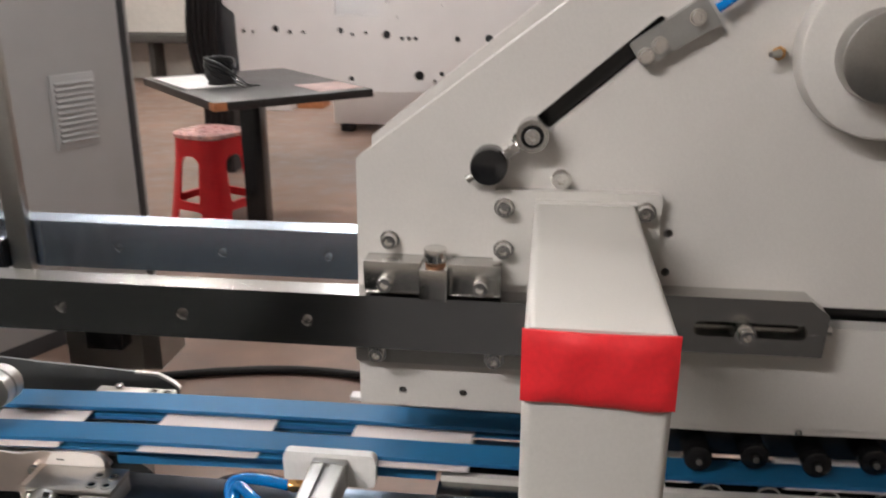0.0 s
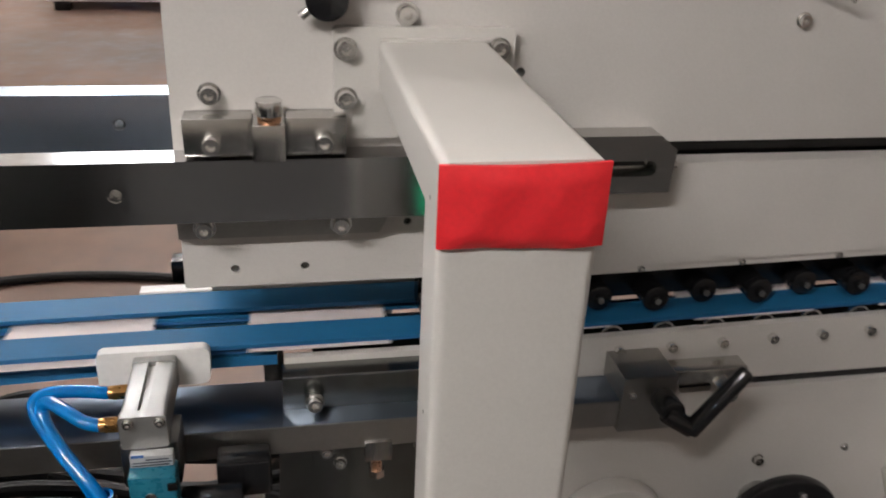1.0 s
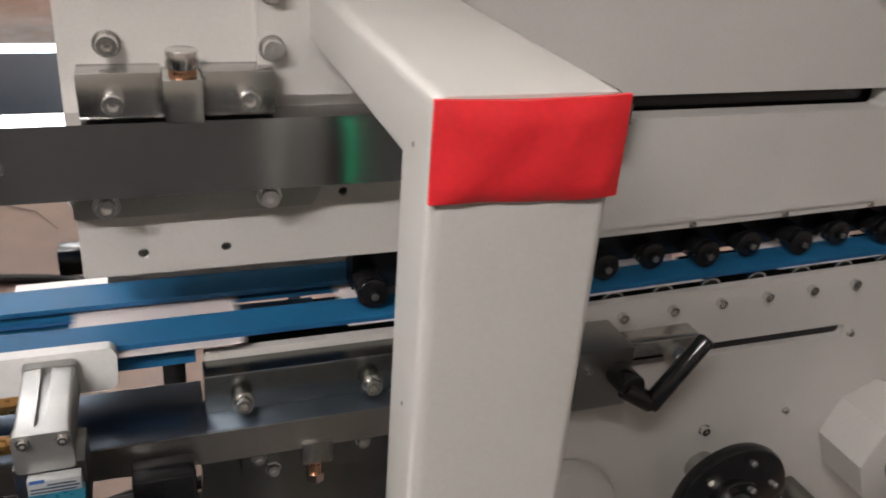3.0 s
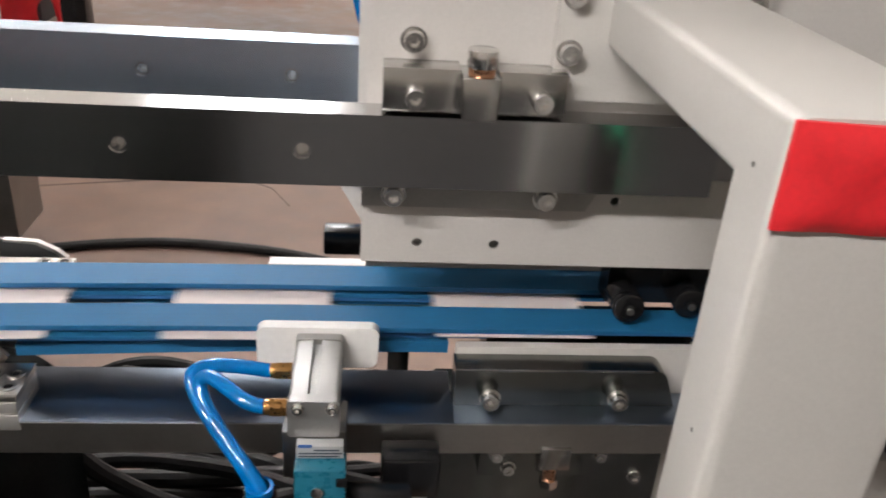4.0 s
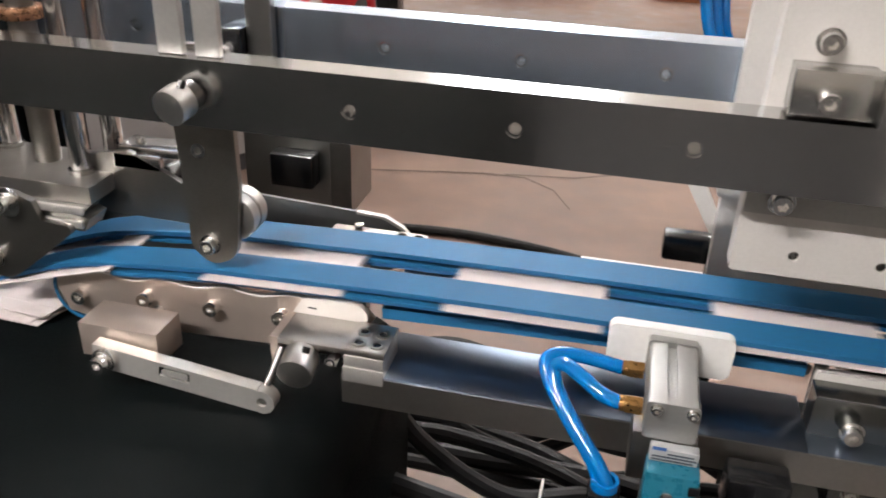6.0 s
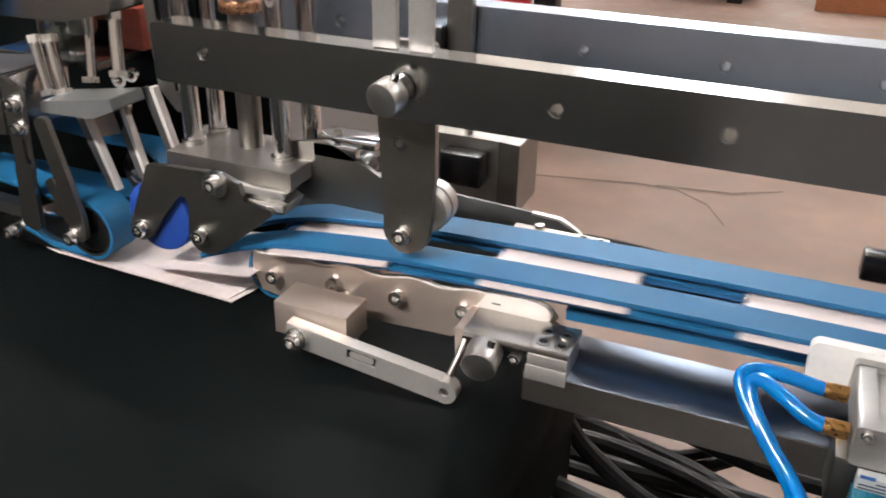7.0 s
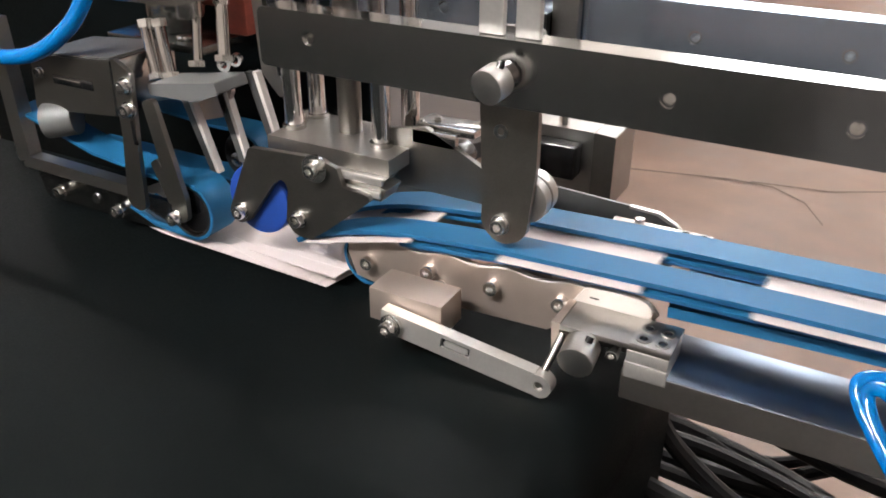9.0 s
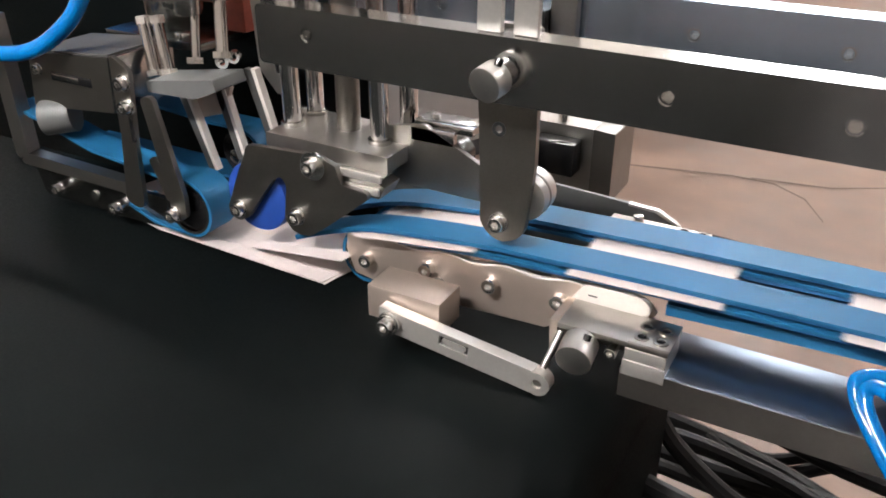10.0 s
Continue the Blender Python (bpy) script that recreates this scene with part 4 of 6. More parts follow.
def photo_sensor():
    # added glow holder, hidden by the post, for the green streak on the bar
    p = thing("photo_sensor", (0.176, 0.590, 0.83), "unseen black holder added behind post for the bar's green streak", "sensor")
    part("body", box(0.164, 0.190, 0.5775, 0.603, 0.826, 0.904, 0.002), BLACK, p)
    # blocks the streak when the bar is seen from farther left
    part("hood", box(0.166, 0.170, 0.6031, 0.643, 0.828, 0.902, 0.0005), BLACK, p)
    part("light_strip", box(0.1745, 0.1815, 0.6031, 0.6055, 0.832, 0.898, 0.0005), GREEN_LIGHT, p, "glowing green light strip")


photo_sensor()
upper_plate()
lower_plate()
guide_bars()
bar_clamp()
support_post()


# ---- belts, rollers and the cartons' way ----
TOP = 0.778     # upper side of the upper belts
CARD_Z = 0.7700


BELT_LINE = [(-0.74, 0.700), (-0.665, 0.7185), (-0.645, 0.7265), (-0.618, 0.7370), (-0.598, 0.7435), (-0.575, 0.7490), (-0.545, 0.7535), (-0.50, 0.7580), (-0.45, 0.7620), (-0.38, 0.7645), (-0.30, 0.7672), (-0.20, 0.7690), (-0.10, CARD_Z), (0.30, CARD_Z + 0.001), (1.7, CARD_Z + 0.001 + rise(1.7))]


def nip(x):
    """Height of the nip between upper and lower belts along the machine."""
    for (a, p), (b, q) in zip(BELT_LINE, BELT_LINE[1:]):
        if x <= b:
            return p + (q - p) * (x - a) / (b - a)
    return BELT_LINE[-1][1]


def belts():
    xs = [1.60, 0.6, 0.30, 0.1, -0.10, -0.20, -0.30, -0.38, -0.45, -0.50, -0.545, -0.575, -0.598, -0.618, -0.645, -0.665]
    for name, y0, y1, up, label in (("upper_belt", 0.800, 0.833, 0.0, "flat blue upper conveyor belt over the aisle side"), ("upper_belt", 0.860, 0.895, 0.0025, "flat blue upper conveyor belt on the inner side")):
        b = thing(name, (0.2, (y0 + y1) / 2, TOP), label, "conveyor belt", "conveyor belts")
        part("belt", ribbon([(x, nip(x) + 0.0042 + up) for x in xs], y0, y1, 0.0030), BLUE, b)
        part("backing", ribbon([(x, nip(x) + 0.0016 + up) for x in xs], y0 + 0.0010, y1 - 0.0010, 0.0018), NAVY, b, "darker blue backing layer")
    for y0, y1, label in ((0.8085, 0.841, "flat blue lower conveyor belt that wraps round an end pulley"), (0.862, 0.897, "flat blue lower conveyor belt on the inner side")):
        b = thing("lower_belt", (0.2, (y0 + y1) / 2, 0.70), label, "conveyor belt", "conveyor belts")
        path = [(x, nip(x) - 0.0026) for x in [0.055] + xs[4:11]] + [(-0.572, 0.7462)] + arc(-0.585, 0.7180, 0.0282, 88, 255, 16) + [(-0.56, 0.6925)]
        part("belt", ribbon(path, y0, y1, 0.0032), BLUE, b)
        part("belt_run", ribbon([(x, nip(x) - 0.0026) for x in (1.60, 0.9, 0.30, 0.0551)], max(y0, 0.8155), y1, 0.0032), BLUE, b)
        part("backing", ribbon([(x, nip(x) - 0.0062) for x in [0.06] + xs[4:8]], 0.8075 if y0 < 0.85 else y0, y1 - 0.001, 0.0028), NAVY, b, "darker blue backing layer")
        part("return_run", ribbon([(x, nip(x) - 0.0158 - 0.0045 * max(0.0, min(1.0, -(x + 0.1) / 0.2))) for x in [0.03] + xs[4:7]], 0.8065 if y0 < 0.85 else y0, y1 - 0.001, 0.0100), BLUE, b, "blue returning run")
    b = thing("guide_belt", (-0.3, 0.80, 0.75), "thin layered blue belt between shoe and cartons", "conveyor belt", "conveyor belts")
    part("belt", ribbon([(x, nip(x) - 0.0036) for x in xs[4:11]], 0.7975, 0.8078, 0.0022), BLUE, b)
    part("backing", ribbon([(x, nip(x) - 0.0058) for x in xs[4:11]], 0.7985, 0.8078, 0.0018), NAVY, b, "darker blue backing layer")
    # added dark strip hides the floor, so the gap between belts stays dark
    d = thing("belt_bed", (-0.2, 0.8515, 0.735), "dark strip added to keep the belt gap dark", "bed strip")
    part("strip", plate([(-0.54, 0.725, 0.002), (-0.54, 0.742, 0.002), (-0.38, 0.7565, 0), (0.12, 0.762, 0.002), (0.12, 0.745, 0.002), (-0.38, 0.735, 0)], 0.8425, 0.8610, 0, 0.001), DARK, d)


def roller(x, z, y0, y1, r, name, label, material, hub=True):
    o = thing(name, (x, y0, z - r), label, "roller", "black pressing rollers" if material is BLACK else "")
    part("sleeve", rod((x, y0, z), (x, y1, z), r, 28, edge=0.0015), material, o)
    if hub:
        part("pin", rod((x, y0 - 0.003, z), (x, y0 + 0.002, z), r * 0.32, 16), GROUND if material is not BLACK else BLACK, o)
    return o


def roller_bank():
    for k in range(14):
        x = 0.171 + 0.0530 * k
        z = 0.7930 + rise(x)
        front = 0.806 if k % 2 == 0 else 0.815
        o = thing("pressing_roller", (x, front, z - 0.013), "small glossy black rubber roller pressing on the blue belt", "roller", "black pressing rollers")
        part("sleeve", rod((x, front, z), (x, front + 0.007, z), 0.0130, 28, edge=0.0016), BLACK, o)
        part("sleeve", rod((x, front + 0.0085, z), (x, 0.834, z), 0.0125, 28, edge=0.0016), BLACK, o)
        part("axle", rod((x, front - 0.004, z), (x, 0.836, z), 0.0050, 16, edge=0.001), BLACK, o)
        part("cap_screw", rod((x, front - 0.0055, z), (x, front - 0.004, z), 0.0030, 6), GREY, o)
    for k in range(19):
        x = 0.2400 + 0.0524 * k
        c = 0.7530 + rise(x)
        o = thing("carrying_roller", (x, 0.811, c - 0.013), "bright steel ball bearing roller under the belt", "roller", "carrying rollers")
        part("ring", ring((x, 0.8088, c), (x, 0.8148, c), 0.0130, 0.0108, 28, 0.0005), GROUND, o)
        part("core", rod((x, 0.8095, c), (x, 0.8145, c), 0.0100, 20), BLACK, o)
    s = thing("roller_channel", (0.7, 0.84, 0.72), "black channel that holds the carrying rollers", "channel")
    part("channel", plate([(0.062, 0.735), (0.062, 0.7635), (0.30, 0.7635), (1.35, 0.7635 + rise(1.35)), (1.35, 0.735)], 0.8152, 0.86, 0, 0.001), BLACK, s)
    # black beam stands in for the shadow between plate edge and belt
    b = thing("roller_beam", (0.7, 0.87, 0.80), "black beam standing for the shadow behind the pressing rollers", "beam")
    part("beam", plate([(0.160, 0.782), (0.160, 0.8325), (0.30, 0.8325), (1.35, 0.8325 + rise(1.35)), (1.35, 0.782 + rise(1.35)), (0.30, 0.782)], 0.836, 0.858, 0, 0.002), BLACK, b)
    c = thing("glue_plate", (0.09, 0.85, 0.77), "small bare steel plate between the blue belts", "plate")
    part("plate", box(0.062, 0.13, 0.834, 0.856, 0.7655, 0.768, 0.0005), GROUND, c)
    g = thing("guide_strip", (-0.07, 1.25, 0.0), "thin white guide strip behind the belts", "strip")
    part("strip", box(-0.162, 0.03, 1.242, 1.262, 0.586, 0.592, 0.001), WHITE_PAINT, g)
    part("support", box(0.0, 0.03, 1.245, 1.26, 0.0, 0.586, 0.001), GROUND, g)


belts()
roller_bank()


# ---- lower rail, its clamp and the air cylinder ----
def lower_rail():
    r = thing("lower_rail", (-0.0, 0.775, 0.69), "bright machined steel rail with a polished upper side", "rail")
    part("rail", plate([(-0.318, 0.691, 0.001), (-0.318, 0.7185, 0.001), (0.35, 0.7185, 0.001), (0.35, 0.691, 0.001)], 0.755, 0.797, 0, 0.0008), RAIL, r, "satin machined front")
    part("rear_ledge", box(-0.3175, 0.0330, 0.7972, 0.8250, 0.695, 0.7185, 0.0008), RAIL, r)
    # thin polished sheets, tinted as if the blue belts were mirrored in them
    part("upper_face", box(-0.3175, 0.0330, 0.7560, 0.8246, 0.7186, 0.7192, 0.0002), RAIL_TOP, r, "polished upper face coloured with mirrored belt blue")
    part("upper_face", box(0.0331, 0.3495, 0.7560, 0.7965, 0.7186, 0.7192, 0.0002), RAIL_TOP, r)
    c = thing("rail_clamp", (0.11, 0.79, 0.64), "dark oily steel clamp plates bolted round the rail", "clamp")
    part("upper_lip", box(0.0345, 0.190, 0.7772, 0.7785, 0.7522, 0.7538, 0.0003), BRUSHED, c, "thin bright strip along the upper edge")
    part("upper_plate", plate([(0.034, 0.7195, 0), (0.034, 0.7535, 0.001), (0.200, 0.7535, 0.012), (0.212, 0.7195, 0)], 0.778, 0.7995, 0, 0.001), OILED, c)
    part("lower_plate", plate([(0.024, 0.58, 0.001), (0.030, 0.690, 0.001), (0.215, 0.690, 0.001), (0.215, 0.58, 0.001)], 0.786, 0.7995, 0, 0.001), OILED, c)
    part("front_plate", plate([(0.058, 0.655, 0.001), (0.058, 0.6905, 0.001), (0.172, 0.6905, 0.001), (0.172, 0.655, 0.001)], 0.770, 0.7855, 0, 0.001), OILED, c)
    for x in (0.061, 0.162):
        part("spacer", rod((x, 0.778, 0.7325), (x, 0.771, 0.7325), 0.0058, 20), BOLT, c)
        bolt(c, x, 0.771, 0.7325, "m8", 1)
    for x in (0.070, 0.154):
        part("spacer", rod((x, 0.770, 0.683), (x, 0.764, 0.683), 0.0050, 20), BOLT, c)
        bolt(c, x, 0.764, 0.683, "m6", 1)
    part("tongue", box(0.103, 0.127, 0.752, 0.7695, 0.676, 0.697, 0.0008), GROUND, c)
    part("jack_screw", rod((0.114, 0.760, 0.676), (0.114, 0.760, 0.662), 0.0050, 16), COPPER, c, "coppery adjusting screw")
    part("jack_head", rod((0.114, 0.760, 0.662), (0.114, 0.760, 0.654), 0.0075, 6), BOLT, c)
    for x in (0.082, 0.195):
        bolt(c, x, 0.7865 if x > 0.18 else 0.770, 0.640 if x > 0.18 else 0.664, "m6", 1)
    # the clamp lever on the rail's other end
    l = thing("clamp_lever", (0.39, 0.75, 0.68), "black ratchet clamp lever on a dark steel slide block", "clamp lever")
    part("block", plate([(0.338, 0.686, 0.001), (0.338, 0.745, 0.001), (0.390, 0.745, 0.001), (0.390, 0.686, 0.001)], 0.752, 0.7995, 0, 0.001), GREY, l)
    part("arm_bar", box(0.3905, 0.470, 0.768, 0.790, 0.722, 0.737, 0.001), GROUND, l)
    part("knuckle", rod((0.3765, 0.752, 0.722), (0.3765, 0.724, 0.724), 0.0115, 24, edge=0.002), BLACK, l)
    part("elbow", rod((0.3705, 0.730, 0.722), (0.3965, 0.722, 0.706), 0.0095, 20, 0.0085, 0.003), BLACK, l)
    part("grip", rod((0.3925, 0.722, 0.704), (0.4365, 0.720, 0.768), 0.0085, 20, 0.0075, 0.003), BLACK, l, "black plastic grip")
    part("tee_bolt", rod((0.4425, 0.79, 0.722), (0.4425, 0.745, 0.722), 0.0075, 20), BOLT, l)
    part("tee_nut", rod((0.4425, 0.765, 0.722), (0.4425, 0.752, 0.722), 0.0115, 6), BOLT, l)
    bolt(l, 0.4575, 0.768, 0.712, "m6", 1)
    bolt(l, 0.347, 0.752, 0.728, "m4", 0)


def air_cylinder():
    c = thing("air_cylinder", (-0.07, 0.735, 0.745), "compact aluminium air cylinder with brass fittings and blue hoses", "air cylinder")
    prof = [(-0.0865, 0.7500), (-0.0865, 0.7775), (-0.0735, 0.7785, 0.0005), (-0.0735, 0.7745, 0), (-0.0675, 0.7745, 0), (-0.0675, 0.7785, 0.0005), (-0.0525, 0.7775), (-0.0525, 0.7500)]
    part("body", plate(prof, 0.712, 0.778, 0.003, 0.0005), ALU, c)
    for y0, y1 in ((0.703, 0.7118), (0.7782, 0.786)):
        part("end_cap", plate([(-0.087, 0.7495), (-0.087, 0.779), (-0.052, 0.779), (-0.052, 0.7495)], y0, y1, 0.003, 0.0006), ALU, c)
    for x in (-0.0800, -0.0570):
        bolt(c, x, 0.703, 0.7735, "m4", 1)
    ends = []
    for y in (0.7195, 0.762):
        part("fitting", rod((-0.0885, y, 0.762), (-0.100, y, 0.762), 0.0066, 6), BRASS, c, "brass push-in fitting")
        part("fitting", rod((-0.100, y, 0.762), (-0.104, y, 0.762), 0.0056, 16), BRASS, c)
        part("collar", rod((-0.104, y, 0.762), (-0.1062, y, 0.762), 0.0050, 16), HOSE, c)
    part("hose", sweep([(-0.105, 0.762, 0.762), (-0.128, 0.762, 0.7655), (-0.147, 0.760, 0.767), (-0.158, 0.754, 0.764), (-0.155, 0.744, 0.755), (-0.144, 0.730, 0.745), (-0.132, 0.717, 0.735), (-0.121, 0.706, 0.727), (-0.1135, 0.700, 0.718), (-0.109, 0.698, 0.705)], 0.0054, 12), HOSE, c, "glossy blue air hose")
    part("hose", sweep([(-0.105, 0.7195, 0.762), (-0.116, 0.722, 0.7645), (-0.130, 0.732, 0.768), (-0.145, 0.745, 0.7685), (-0.1515, 0.7465, 0.7615), (-0.1475, 0.7375, 0.752), (-0.1375, 0.7245, 0.7425), (-0.1255, 0.7115, 0.7325), (-0.1140, 0.7005, 0.7235), (-0.1070, 0.6950, 0.715), (-0.103, 0.694, 0.705)], 0.0054, 12), HOSE, c, "glossy blue air hose")
    part("union", box(-0.117, -0.095, 0.684, 0.706, 0.655, 0.707, 0.003), BLACK, c, "black hose union")
    part("union_collar", ring((-0.106, 0.696, 0.707), (-0.106, 0.696, 0.713), 0.0098, 0.0072, 20, 0.001), HOSE, c)
    part("union_arm", box(-0.097, -0.085, 0.690, 0.702, 0.664, 0.684, 0.002), BLACK, c)
    w = thing("pusher_pad", (-0.072, 0.79, 0.757), "thick white plastic pusher pad before the belt", "pusher pad")
    part("pad", plate([(-0.1165, 0.748), (-0.117, 0.7835), (-0.025, 0.7835), (-0.0265, 0.748)], 0.7865, 0.7965, 0.007, 0.0015), POM, w)
    v = thing("solenoid_valve", (-0.066, 0.69, 0.66), "teal solenoid valve with silver label and two bright screws", "solenoid valve")
    lab = part("label", box(-0.0805, -0.0490, 0.694, 0.7025, 0.7385, 0.7490, 0.0005), LABEL, v, "silver type label")
    part("mark", box(-0.079, -0.070, 0.6936, 0.694, 0.7505, 0.7480, 0), INK_BLUE, lab)
    for k in range(3):
        part("mark", box(-0.079 + 0.010 * (k == 0), -0.052 + 0.002 * (k % 2), 0.6936, 0.694, 0.7452 - 0.0026 * k, 0.7463 - 0.0026 * k, 0), INK, lab)
    part("body", box(-0.0815, -0.0470, 0.682, 0.7025, 0.630, 0.7380, 0.0015), TEAL, v, "teal body")
    for z in (0.7205, 0.7030):
        part("screw", rod((-0.0660, 0.682, z), (-0.0660, 0.6795, z), 0.0045, 18, edge=0.001), BOLT, v)
    for z in (0.7285, 0.7100, 0.6900):
        part("port", box(-0.0535, -0.0460, 0.6805, 0.688, z - 0.0035, z + 0.0035, 0.0008), BLACK, v)
    part("plug", box(-0.048, 0.0, 0.69, 0.715, 0.655, 0.700, 0.002), BLACK, v, "black connector plug")
    part("plug_screw", rod((-0.04, 0.690, 0.680), (-0.04, 0.680, 0.680), 0.006, 16), BOLT, v)
    bm = box(-0.078, -0.062, 0.72, 0.752, 0.60, 0.742, 0.001)
    part("stand", bm, DARK, v, "dark steel stand")
    m = thing("cylinder_bracket", (-0.07, 0.73, 0.69), "dark steel bracket that carries the cylinder on the rail", "bracket")
    part("angle", box(-0.092, -0.048, 0.718, 0.7545, 0.700, 0.7415, 0.001), DARK, m)
    k = thing("coil_block", (0.0, 0.75, 0.66), "black plastic coil block under the rail", "coil")
    part("block", box(-0.022, 0.022, 0.726, 0.752, 0.672, 0.708, 0.003), BLACK, k)
    part("cover", box(-0.012, 0.014, 0.735, 0.76, 0.640, 0.672, 0.002), WHITE_PAINT, k)


lower_rail()
air_cylinder()


# ---- roller shoe, link and mount at the feed end ----
def roller_shoe():
    s = thing("roller_shoe", (-0.48, 0.806, 0.695), "satin stainless roller shoe with a wavy upper edge and pivot screws", "roller shoe")
    top = []
    for k in range(33):
        x = -0.604 + (0.604 - 0.33) * k / 32
        top.append((x, 0.7415 + 0.010 * (k / 32) + 0.0022 * math.cos((x + 0.56) / 0.0605 * 2 * math.pi)))
    pts = [(-0.606, 0.725)] + top + [(-0.312, 0.750), (-0.306, 0.742), (-0.312, 0.733), (-0.335, 0.730), (-0.38, 0.713), (-0.400, 0.700), (-0.47, 0.697), (-0.56, 0.695), (-0.597, 0.700)]
    part("plate", plate(pts, 0.8035, 0.8075, 0.0, 0.0006), TAN, s)
    for x, z in ((-0.581, 0.7195), (-0.5155, 0.7275), (-0.4515, 0.7295), (-0.388, 0.7315)):
        bolt(s, x, 0.8035, z, "m8", 0)
    # pale ribbon paints the highlight that runs along the wavy edge
    part("edge", ribbon(top, 0.8030, 0.8082, 0.0016), NOSE, s, "bright strip for the highlight along the upper edge")
    part("pulley", rod((-0.588, 0.8085, 0.7185), (-0.588, 0.840, 0.7185), 0.0245, 32, edge=0.001), BLACK, s, "end pulley")
    n = thing("shoe_nose", (-0.34, 0.80, 0.73), "pale bright rounded nose piece at the end of the shoe", "nose piece")
    part("nose", plate([(-0.384, 0.731, 0.004), (-0.378, 0.7365, 0.006), (-0.366, 0.7555, 0.008), (-0.337, 0.7570, 0.02), (-0.316, 0.7560, 0.012), (-0.3075, 0.7455, 0.010), (-0.319, 0.7330, 0.012), (-0.340, 0.7290, 0.01)], 0.7975, 0.8034, 0, 0.0012), NOSE, n)
    part("slit", box(-0.362, -0.354, 0.7972, 0.7985, 0.7462, 0.7476, 0.0003), BLACK, n)
    b = thing("shoe_block", (-0.50, 0.775, 0.705), "square stainless block under the roller shoe", "block")
    part("block", box(-0.5425, -0.4710, 0.7425, 0.780, 0.702, 0.7335, 0.001), TAN, b)
    part("neck", rod((-0.505, 0.780, 0.712), (-0.505, 0.8035, 0.712), 0.008, 16), DARK, b)
    l = thing("link_bar", (-0.45, 0.735, 0.69), "flat steel link bar with a slot and a rounded drilled end", "link")
    a, e = Vector((-0.5105, 0.7130)), Vector((-0.3755, 0.6970))
    d = (e - a).normalized()
    n2 = Vector((-d.y, d.x))
    def slab(u0, u1, v0, v1, depth=(0.7285, 0.7400), corner=0.0):
        q = [a + d * u0 + n2 * v1, a + d * u0 + n2 * v0, a + d * u1 + n2 * v0, a + d * u1 + n2 * v1]
        return plate([(p.x, p.y, corner) for p in q] if corner else [tuple(p) for p in q], depth[0], depth[1], 0, 0.0004)
    span = (e - a).length
    part("bar", slab(-0.012, 0.0469, -0.0105, 0.0105), STEP, l)
    part("slot_side", slab(0.0470, 0.0739, 0.0072, 0.0105), STEP, l)
    part("slot_side", slab(0.0470, 0.0739, -0.0105, -0.0020), STEP, l)
    part("bar", slab(0.0740, span - 0.0050, -0.0105, 0.0105), STEP, l)
    # black plate paints the shadow along the slot's edges, round its pale floor
    part("slot_liner", slab(0.0472, 0.0737, -0.0019, 0.0071, (0.7305, 0.7390)), BLACK, l, "black plate for the shadow round the slot's edge")
    part("slot_key", slab(0.0492, 0.0717, -0.0006, 0.0052, (0.7293, 0.7304), 0.0028), STEP, l, "pale floor of the slot")
    part("eye", ring((e.x, 0.7283, e.y), (e.x, 0.7402, e.y), 0.0107, 0.0042, 32), STEP, l)
    part("eye_bore", rod((e.x, 0.7310, e.y), (e.x, 0.7400, e.y), 0.0042, 20), DARK, l)
    part("stud", rod((a.x, 0.7285, a.y), (a.x, 0.7240, a.y), 0.0105, 24, edge=0.001), BOLT, l)
    bolt(l, a.x, 0.7240, a.y, "m8", 1)
    part("eye_stem", rod((e.x + 0.001, 0.738, e.y + 0.010), (e.x + 0.006, 0.760, e.y + 0.034), 0.0030, 14), DARK, l)
    m = thing("shoe_mount", (-0.33, 0.78, 0.69), "polished steel mount with a knurled locking knob and four screws", "mount")
    part("shelf", box(-0.3715, -0.2830, 0.7555, 0.7965, 0.7365, 0.7415, 0.0008), RAIL, m)
    part("gusset", plate([(-0.3775, 0.715, 0.001), (-0.3790, 0.7415, 0.001), (-0.3718, 0.7415, 0), (-0.3718, 0.715, 0.001)], 0.757, 0.796, 0, 0.0006), TAN, m)
    part("screw_plate", box(-0.3150, -0.2825, 0.7560, 0.7960, 0.7416, 0.7424, 0.0003), RAIL, m)
    part("web", box(-0.3700, -0.3165, 0.776, 0.7960, 0.7185, 0.7362, 0.0006), DARK, m)
    for x in (-0.3065, -0.2915):
        for y in (0.7655, 0.7815):
            part("socket", ring((x, y, 0.7424), (x, y, 0.7438), 0.0060, 0.0036, 22, 0.0004), GREY, m)
            # black disc stands for the shade down in the socket
            part("recess", rod((x, y, 0.7424), (x, y, 0.7429), 0.0036, 14), BLACK, m)
    part("end_step", box(-0.3160, -0.2835, 0.7550, 0.7960, 0.7262, 0.7362, 0.0006), STEP, m)
    part("end_step", box(-0.3170, -0.2835, 0.7545, 0.7960, 0.7120, 0.7256, 0.0006), STEP, m)
    part("knob", rod((-0.3510, 0.757, 0.7285), (-0.3495, 0.7345, 0.7245), 0.0145, 36, edge=0.0012), TURNED, m, "turned steel knob")
    part("knob_stem", rod((-0.3515, 0.776, 0.7300), (-0.3510, 0.757, 0.7285), 0.0090, 24), GROUND, m)
    # black stub drawn for the shaded inside of the knob's hole
    part("knob_hole", rod((-0.3440, 0.746, 0.7385), (-0.3435, 0.749, 0.7425), 0.0032, 12), BLACK, m)
    part("spacer", rod((-0.327, 0.776, 0.7265), (-0.327, 0.760, 0.7265), 0.0045, 16), BOLT, m)
    bolt(m, -0.327, 0.760, 0.7265, "m6", 0)


